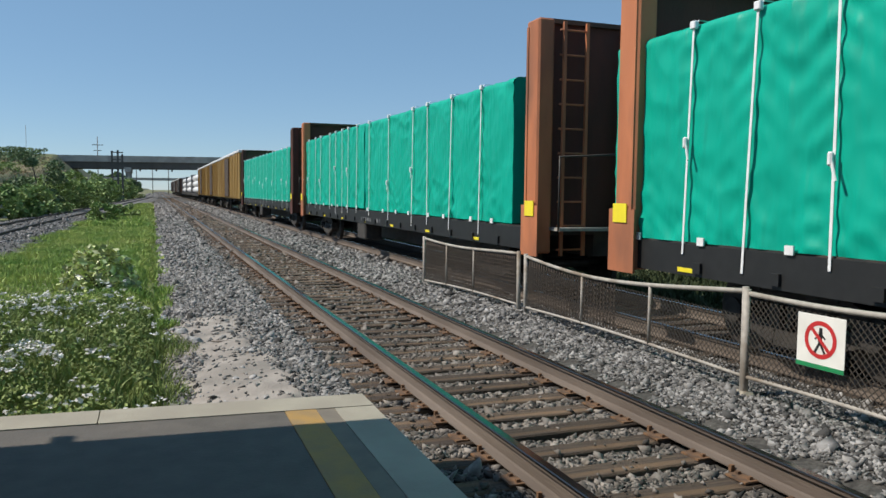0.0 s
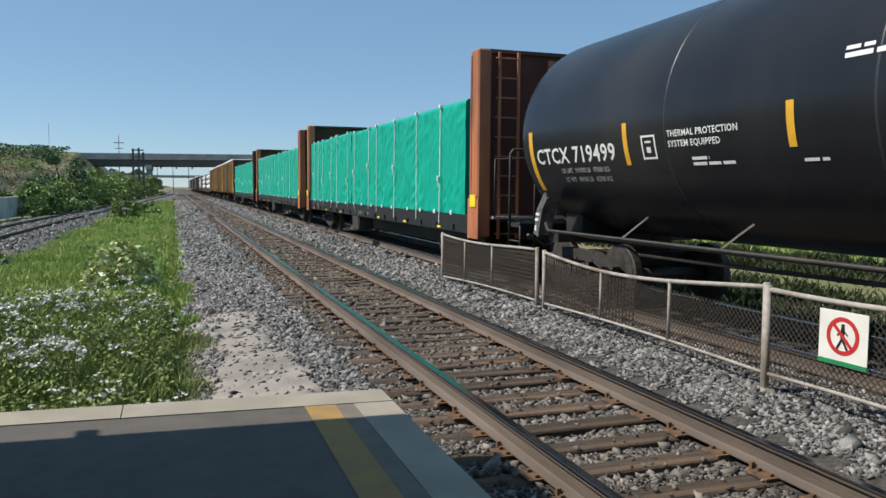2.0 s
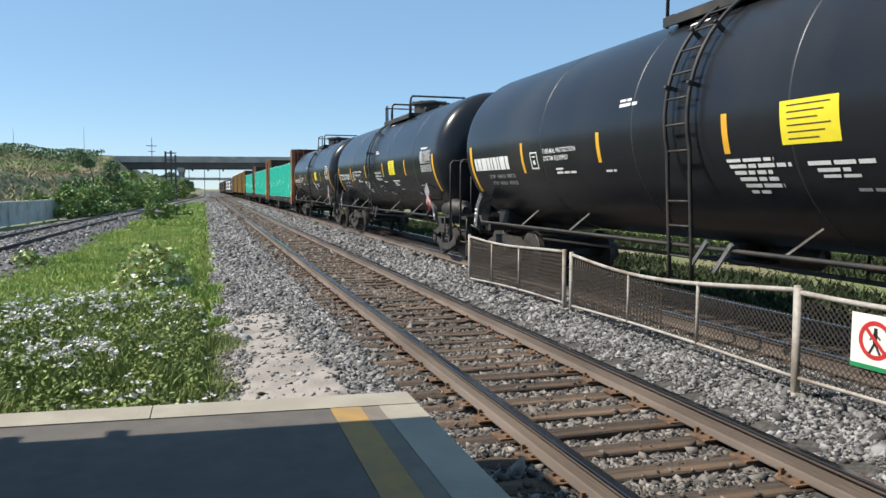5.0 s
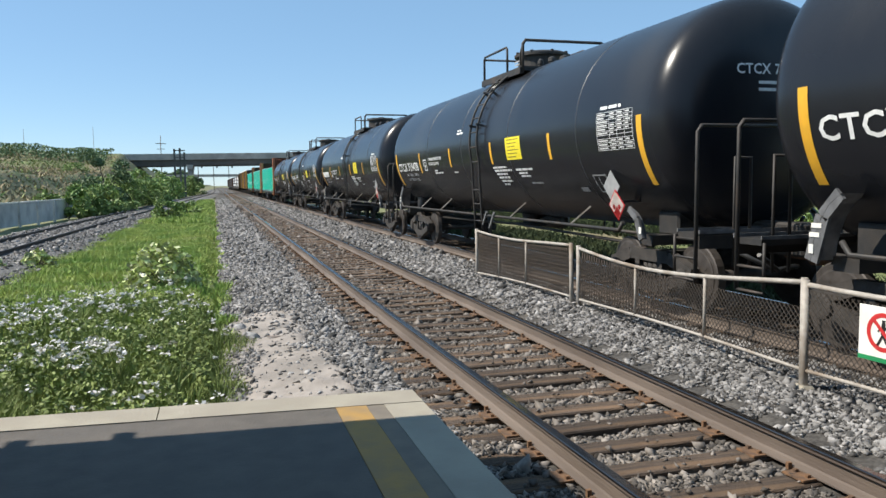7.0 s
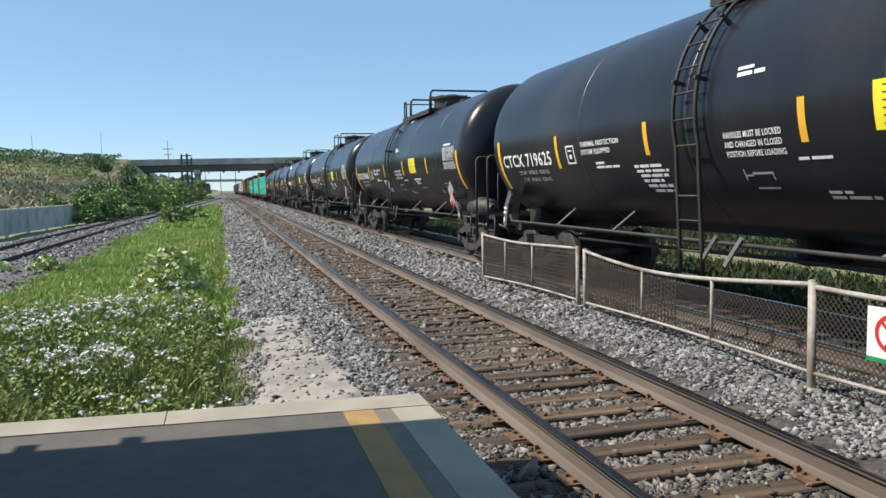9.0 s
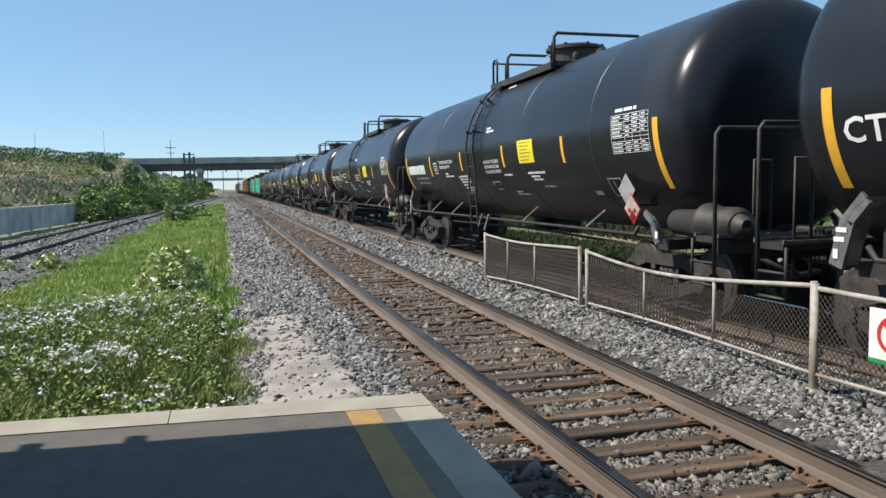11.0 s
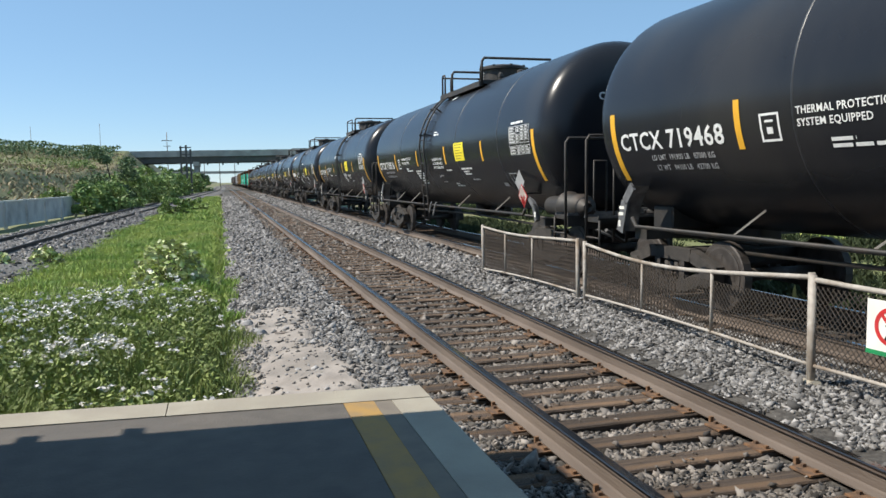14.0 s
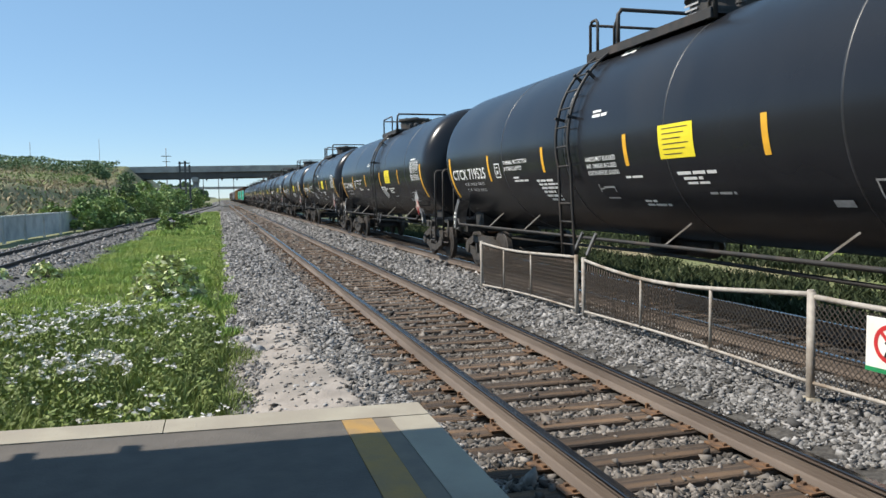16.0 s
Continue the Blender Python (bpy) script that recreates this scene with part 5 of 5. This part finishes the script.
    def inlay(f, u0, v0, name, m, dx):
        """A smaller diamond on the placard, f of its size, moved by u0, v0."""
        base = [ctr + (q - ctr) * f + (co[1] - ctr) * u0 + (co[0] - ctr) * v0 + out * dx for q in co]
        part(name, Shape().add([tuple(q) for q in base], [(0, 1, 2, 3), (3, 2, 1, 0)]), m, pl)

    inlay(0.90, 0, 0, "placard_field", M_WHITE, 1)
    inlay(0.40, 0, -0.48, "placard_mark", M_RED, 2)
    inlay(0.20, -0.32, -0.12, "placard_mark", M_RED, 2)
    inlay(0.20, 0.32, -0.12, "placard_mark", M_RED, 2)


OLDER = (0, 2, 3, 7, 9)  # cars whose ladder stands amid the walkway


def tank_car(n, number):
    label = "black tank car with yellow bars and white numbers" if number else "black tank car with yellow bars in the passing train"
    older = n in OLDER
    if older not in FIRST:
        car = FIRST[older] = thing("tank_car", label, "tank car", "tank cars")
        tank_body(car, older)
    else:
        car = copy_thing(FIRST[older], Matrix.Identity(4))
        car["label"] = label
    u0 = -21.39 - CAR_PITCH * n
    movers.append((car, TRAIN_X, u0))
    return car


FIRST = {}


def on_head(vs, fs, x0, z0):
    """Lays flat lettering on the tank's south head; u runs to +x."""
    out = []
    for u, v_ in vs:
        x, z = x0 + u, z0 + v_
        c = min(1.0, (math.hypot(x, z - TZ) / TR) ** (1 / 0.62))
        out.append((x, -TL - 0.72 * math.sqrt(1 - c * c) ** 0.62 - 0.008, z))
    return Shape().add(out, fs)


NUMBERS = ("719499", "719691", "", "719478", "719496", "719625", "", "719544", "719516", "719468", "719525")
for n, num in enumerate(NUMBERS):
    tank_car(n, num)
for n, num in enumerate(NUMBERS):
    c = movers[n][0]
    if num:
        vs, fs = lettering("CTCX " + num, 0.235, 1.1)
        part("car_number", wrap(vs, fs, 7.02, 2.14), M_MARK, c, "white reporting mark CTCX " + num)
        vs, fs = lettering("CTCX " + num, 0.13, 0.95)
        part("end_number", on_head(vs, fs, -0.66, 3.13), M_MARK, c, "small white number on the tank head")
        q = Shape()
        for zz, w in ((3.02, 0.36), (2.93, 0.40)):
            q.box(-0.66 + 0.32 + w / 2, 0, zz, w, 0.002, 0.04)
        q.v = [on_head([(x, z)], [], 0, 0).v[0] for x, y, z in q.v]
        part("end_stencilling", q, M_MARK, c)
    else:
        part("car_number", bars(Shape(), 7.0, 2.40, ((0, 1.9, 0.25),)), M_MARK, c, "white stencilled car number")


def load_bundle(length, z0, z1, seed, ties_at, half=1.42):
    """A tarpaulin drawn tight over stacked lumber: uneven top, folds and puckers."""
    g = random.Random(seed)
    ny, nz = max(24, int(length * 20)), 56
    vs, fs = [], []
    prof = []
    for k in range(nz + 1):
        f = k / nz
        prof.append((-half, z0 + (z1 - z0) * f))
    r_ = 0.10
    prof = [(-half, z0 + (z1 - r_ - z0) * k / nz) for k in range(nz + 1)] + [(-half + r_ * (1 - math.cos(a)), z1 - r_ + r_ * math.sin(a)) for a in (0.5, 1.0, 1.57)]
    prof += [(x, z1) for x in np.linspace(-half + 0.3, half - 0.3, 6)] + [(half - r_ * (1 - math.cos(a)), z1 - r_ + r_ * math.sin(a)) for a in (1.57, 1.0, 0.5)] + [(half, z1 - r_), (half, z0)]
    k_ = len(prof)
    for j in range(ny + 1):
        y = length * (j / ny - 0.5)
        for i_, (x, z) in enumerate(prof):
            h = (z - z0) / (z1 - z0)
            e = Vector((x * 0.9, y * 1.1 + seed * 7, z * 0.7))
            q_ = Vector((y * 2.2 + z * 1.1 + seed, z * 2.6 - y * 0.7, seed))
            w = 0.022 * (1 - 3 * abs(noise.noise(q_))) * (0.2 + 0.8 * abs(2 * h - 1)) + 0.014 * noise.noise(e * 1.2) + 0.006 * noise.noise(Vector((y * 3 + z * 3.0 + seed, z * 1.2 - y, x)) * 1.5) + 0.006 * noise.noise(Vector((y * 8 - z * 4, z * 3, seed)))
            fold = (0.018 * math.sin(y * 9 + seed + 2 * noise.noise(e * 2)) * max(0, 0.35 - h) / 0.35 + 0.005 * math.sin(y * 4.2 + z * 5 + seed))
            d = min(abs(y - q) for q in ties_at)
            slant = 1 if seed % 2 else -1
            pull = math.exp(-d / 0.45) * (0.4 + noise.noise(Vector((y * 1.3, z * 0.8, seed + 3.0))))
            w += 0.016 * pull * math.sin(19 * (z + 0.85 * d) + 3 * noise.noise(Vector((y, z, seed)))) - 0.02 * math.exp(-d / 0.05)
            w += 0.020 * max(0.0, 0.45 - h) * math.sin(24 * (y * slant * 0.7 + z) + 4 * noise.noise(Vector((y * 1.2, z, seed + 9.0)))) * (0.5 + noise.noise(Vector((y * 0.8, seed, 0))))
            if x <= -half + r_:
                vs.append((x - w - fold, y, z))
            else:
                vs.append((x, y, z + w * 1.4 + 0.03 * noise.noise(e * 0.7)))
    fs = [(j * k_ + i_, (j + 1) * k_ + i_, (j + 1) * k_ + i_ + 1, j * k_ + i_ + 1) for j in range(ny) for i_ in range(k_ - 1)]
    s = Shape().add(vs, fs, True)
    for j in (0, ny):
        o = len(s.v)
        s.add([(x, length * (j / ny - 0.5), z) for x, z in prof], [tuple(range(k_)) if j else tuple(range(k_))[::-1]])
    return s


def tarped_load(u, length, z0, z1, seed, straps):
    """straps: how many, or the places of the straps along the line at the start."""
    t = thing("tarped_load", "lumber load wrapped in green tarpaulin with white straps", "load", "tarped loads")
    g = random.Random(seed)
    if isinstance(straps, int):
        straps = [u + length * ((k + 0.5 + g.uniform(-0.32, 0.32)) / straps - 0.5) for k in range(straps)]
    straps = [y - u for y in straps]
    part("tarpaulin", load_bundle(length, z0, z1, seed, straps), M_TARP, t, "wrinkled green tarpaulin")
    for y in straps:
        tilt = g.uniform(-0.08, 0.08)
        zl = z0 - g.uniform(0.1, 0.3)
        pts = [(-1.475, y + tilt, zl), (-1.462, y + tilt * 0.5, (z0 + z1) / 2), (-1.455, y, z1 - 0.04), (-1.39, y, z1 + 0.03), (1.40, y, z1 + 0.04), (1.47, y, z1 - 0.1), (1.47, y, zl)]
        s = Shape()
        s.add([(px, py + d, pz) for px, py, pz in pts for d in (-0.016, 0.016)], [(2 * q, 2 * q + 1, 2 * q + 3, 2 * q + 2) for q in range(6)])
        s.add([(px + 0.006, py + d, pz - 0.006) for px, py, pz in pts for d in (-0.016, 0.016)], [(2 * q + 2, 2 * q + 3, 2 * q + 1, 2 * q) for q in range(6)])
        st = part("strap", s, M_STRAP, t, "white strap")
        part("corner_pad", Shape().box(-1.45, y, z1 - 0.03, 0.06, 0.09, 0.09, None, 0.01), M_STRAP, st, "white corner pad")
        if g.random() < 0.75:
            zk = z0 + (z1 - z0) * g.uniform(0.3, 0.55)
            kn = Shape().box(-1.50, y + tilt * 0.5, zk, 0.05, 0.055, 0.13, None, 0.015).beam((-1.5, y + tilt * 0.5, zk), (-1.53, y + tilt * 0.5 - 0.09, zk - 0.20), 0.012, 0.03)
            part("knot", kn, M_STRAP, st, "knotted strap end")
    for k in range(int(length / 1.1)):
        y = length * ((k + 0.5) / int(length / 1.1) - 0.5) + g.uniform(-0.2, 0.2)
        part("bottom_tag", Shape().box(-1.48, y, z0 + 0.02, 0.02, 0.11, 0.09), M_STRAP, t, "white tag on the hem")
    movers.append((t, TRAIN_X, u))
    return t


def bulkhead_flat(u_near, loads, paint, inner):
    """A bulkhead flat car whose south bulkhead's north face stands at u_near."""
    length = 20.4
    c0 = u_near - 0.42 + length / 2
    car = thing("bulkhead_flat_car", "rusty orange bulkhead flat car carrying green wrapped lumber", "flat car", "flat cars")
    part("deck", Shape().box(0, 0, 1.13, 2.85, length - 0.6, 0.14), M_FRAME, car, "dark flat deck")
    part("centre_sill", Shape().box(0, 0, 0.88, 0.6, length - 0.6, 0.36).box(0, 0, 0.5, 0.7, length - 7.2, 0.4), M_FRAME, car, "deep dark centre sill")
    for s_ in (-1, 1):
        sl = Shape().box(s_ * 1.40, 0, 1.0, 0.12, length - 0.6, 0.36)
        nst = 16
        for k in range(nst):
            y = (length - 2) * ((k + 0.5) / nst - 0.5)
            sl.box(s_ * 1.47, y, 0.92, 0.05, 0.12, 0.12)
        sill = part("side_sill", sl, M_BLACKP, car, "dark side sill with strap winches")
        for k in range(7):
            part("reflector", Shape().box(s_ * 1.465, (k - 3) * 2.75 + 0.6, 0.88, 0.008, 0.26, 0.05), M_YELP, sill, "yellow reflector")
    mk = Shape()
    for k, w in enumerate((0.14, 0.2, 0.2, 0.2, 0.2, 0, 0, 0.2, 0.1)):
        if w:
            mk.box(-1.4625, 0.9 - 0.24 * k, 0.95, 0.004, w * 0.75, 0.10)
    part("sill_print", mk, M_PLATE, car, "faded pale reporting mark on the sill")
    part("equipment_box", Shape().box(-1.2, 1.0, 0.62, 0.5, 0.9, 0.55, None, 0.04), M_TRUCK, car, "grey equipment box under the deck")
    for e in (-1, 1):
        b = part("bulkhead", Shape().box(0, e * (length / 2 - 0.14), 2.8, 2.7, 0.07, 3.2), inner, car, "rusty maroon bulkhead plate")
        for s_ in (-1, 1):
            po = Shape().box(s_ * 1.40, e * (length / 2 - 0.21), 2.62, 0.28, 0.42, 3.66, None, 0.03)
            po.box(s_ * 1.55, e * (length / 2 - 0.19), 1.15, 0.03, 0.56, 0.8).box(s_ * 1.545, e * (length / 2 - 0.36), 2.6, 0.02, 0.06, 3.5)
            part("corner_post", po, paint, b, "faded orange corner post")
            part("yellow_stripe", Shape().box(s_ * 1.575, e * (length / 2 - 0.17), 1.50, 0.012, 0.30, 0.24), M_YELP, b, "yellow reflective patch")
        for px in (0.05, 0.72):
            vs = [(px - 0.09, 0, 1.15), (px + 0.09, 0, 1.15), (px + 0.09, 0, 4.35), (px - 0.09, 0, 4.35)]
            s = Shape()
            yb, w = e * (length / 2 - 0.09), e * 0.26
            s.add([(px - 0.07, yb, 1.1), (px + 0.07, yb, 1.1), (px + 0.07, yb, 4.3), (px - 0.07, yb, 4.3), (px - 0.07, yb + w, 1.1), (px + 0.07, yb + w, 1.1), (px + 0.07, yb + w * 0.25, 4.3), (px - 0.07, yb + w * 0.25, 4.3)],
                  [(0, 1, 2, 3), (4, 7, 6, 5), (0, 4, 5, 1), (1, 5, 6, 2), (2, 6, 7, 3), (3, 7, 4, 0)])
            part("gusset", s, paint, b, "orange tapered gusset")
        part("top_beam", Shape().box(0, e * (length / 2 - 0.2), 4.42, 2.75, 0.32, 0.07), M_BROWN, b)
        ld = Shape()
        yl = e * (length / 2 + 0.06)
        ld.beam((-1.12, yl, 0.75), (-1.12, yl, 4.4), 0.05, 0.05).beam((-0.72, yl, 0.75), (-0.72, yl, 4.4), 0.05, 0.05)
        for k in range(10):
            ld.bar((-1.2, yl, 0.85 + k * 0.38), (-0.72, yl, 0.85 + k * 0.38), 0.016, 6)
        part("ladder", ld, M_ORANGE, b, "rusty orange ladder")
        part("end_platform", Shape().box(0, e * (length / 2 + 0.16), 1.18, 2.6, 0.34, 0.05), M_GALV, car, "worn end walkway")
        part("end_rail", Shape().pipe([(-1.3, e * (length / 2 + 0.3), 1.15), (-1.3, e * (length / 2 + 0.3), 2.3), (0.4, e * (length / 2 + 0.3), 2.4)], 0.02, 6), M_FRAME, car)
        part("coupler", Shape().box(0, e * (length / 2 + 0.3), 0.86, 0.16, 0.6, 0.2, None, 0.03), M_RUST, car)
        truck(car, e * (length / 2 - 2.6))
    movers.append((car, TRAIN_X, c0))
    for a in loads:
        tarped_load(*a)


STRAPS_A = (-0.44, -2.43, -3.39, -5.37, -7.38, -9.2)
STRAPS_B = (0.66, 2.58, 3.58, 5.36, 6.35, 7.33)
bulkhead_flat(-11.3, ((-5.33, 10.8, 1.2, 3.60, 3, STRAPS_A), (4.5, 8.72, 1.2, 3.66, 4, STRAPS_B)), M_ORANGE, M_MAROON)
bulkhead_flat(11.3, ((16.85, 9.75, 1.22, 3.70, 5, (13.3, 14.8, 16.3, 17.3, 19.3, 21.2)), (26.7, 9.75, 1.25, 3.72, 6, 9)), M_ORANGE, M_MAROON)
bulkhead_flat(33.9, ((44.5, 19.4, 1.25, 3.72, 7, 12),), M_MAROON, M_BROWN)


def box_car(u, length, paint, height, label):
    c = thing("box_car", label, "box car", "box cars")
    part("body", Shape().box(0, 0, 1.1 + height / 2, 2.9, length, height, None, 0.05), paint, c)
    for k in range(int(length / 1.25)):
        y = -length / 2 + 0.6 + k * 1.25
        part("rib", Shape().box(-1.48, y, 1.1 + height / 2, 0.08, 0.12, height - 0.1), paint, c)
    part("door", Shape().box(-1.53, 0.3, 1.1 + height / 2, 0.08, 3.4, height - 0.3), M_DARKB, c, "dark sliding door")
    part("roof", Shape().box(0, 0, 1.12 + height + 0.05, 3.0, length + 0.1, 0.22, None, 0.05), M_WRAP, c, "pale roof")
    for y in (-length / 2 + 2.6, length / 2 - 2.6):
        truck(c, y)
    part("sill", Shape().box(0, 0, 0.95, 0.5, length, 0.4), M_FRAME, c)
    for e in (-1, 1):
        part("coupler", Shape().box(0, e * (length / 2 + 0.25), 0.86, 0.16, 0.6, 0.2), M_RUST, c)
        part("end_panel", Shape().box(0, e * (length / 2 + 0.03), 1.1 + height / 2, 2.6, 0.08, height - 0.3), M_DARKB, c, "dark corrugated end")
    movers.append((c, TRAIN_X, u))


for k in range(3):
    box_car(65.2 + k * 18.6, 17.2, M_BOXY, 3.35, "faded yellow box car with a dark door")


def wrapped_flat(u):
    c = thing("flat_car", "flat car stacked with white wrapped bundles", "flat car", "white loads")
    L = 21.0
    part("deck", Shape().box(0, 0, 1.05, 2.8, L, 0.4), M_FRAME, c)
    for e in (-1, 1):
        part("bulkhead", Shape().box(0, e * (L / 2 - 0.2), 2.6, 2.7, 0.3, 3.2), M_GREYCAR, c)
        truck(c, e * (L / 2 - 2.6))
    for k in range(3):
        part("bundle", Shape().bar((-0.75, -L / 2 + 0.6, 1.75 + k * 0.92), (-0.75, L / 2 - 0.6, 1.75 + k * 0.92), 0.46, 12), M_WRAP, c, "white wrapped bundle")
        part("bundle", Shape().bar((0.65, -L / 2 + 0.6, 1.75 + k * 0.92), (0.65, L / 2 - 0.6, 1.75 + k * 0.92), 0.46, 12), M_WRAP, c, "white wrapped bundle")
    movers.append((c, TRAIN_X, u))


for k in range(3):
    wrapped_flat(122.6 + k * 22.4)
for k in range(6):
    box_car(189.5 + k * 18.6, 17.2, M_GREYCAR if k % 2 else M_BROWN, 3.2, "grey distant box car at the train's head")


# ---- what moves ----
SLIP = ((0, -0.1), (0.5, 0.08), (1, 0.08), (1.5, 0.02), (2, -0.05), (2.5, -0.19), (3, -0.32), (3.5, -0.26), (4, 0.06), (6.5, -0.23), (7, -0.36), (7.5, 0.03), (8, -0.06), (8.5, -0.15), (9, -0.13), (11.5, 0.0),
        (12, -0.07), (12.5, -0.28), (13, -0.17), (13.5, -0.28), (14, 0.13), (14.5, 0.04), (15, -0.09), (15.5, -0.03), (16, -0.12))  # the train's lead or lag on an even speed


def run(t):
    """How far the train has gone at a time."""
    return SPEED * t + float(np.interp(t, [k[0] for k in SLIP], [k[1] for k in SLIP]))


def motions():
    for ob, x, u in movers:
        walk(ob, [(t, pose(x, u + run(t), 0)) for t, _ in SLIP])
    for w in [o for o in scene.objects if o.name.split(".")[0] == "wheelset" and o.parent and o.parent.parent in ROLLING]:
        y = w.location.y
        walk(w, [(k / 30, pose(0, y, WHEEL_R, -math.degrees(run(k / 30) / WHEEL_R))) for k in range(0, 481)])


ROLLING = [m[0] for m in movers if m[0].name.startswith(("tank_car", "bulkhead"))]
motions()
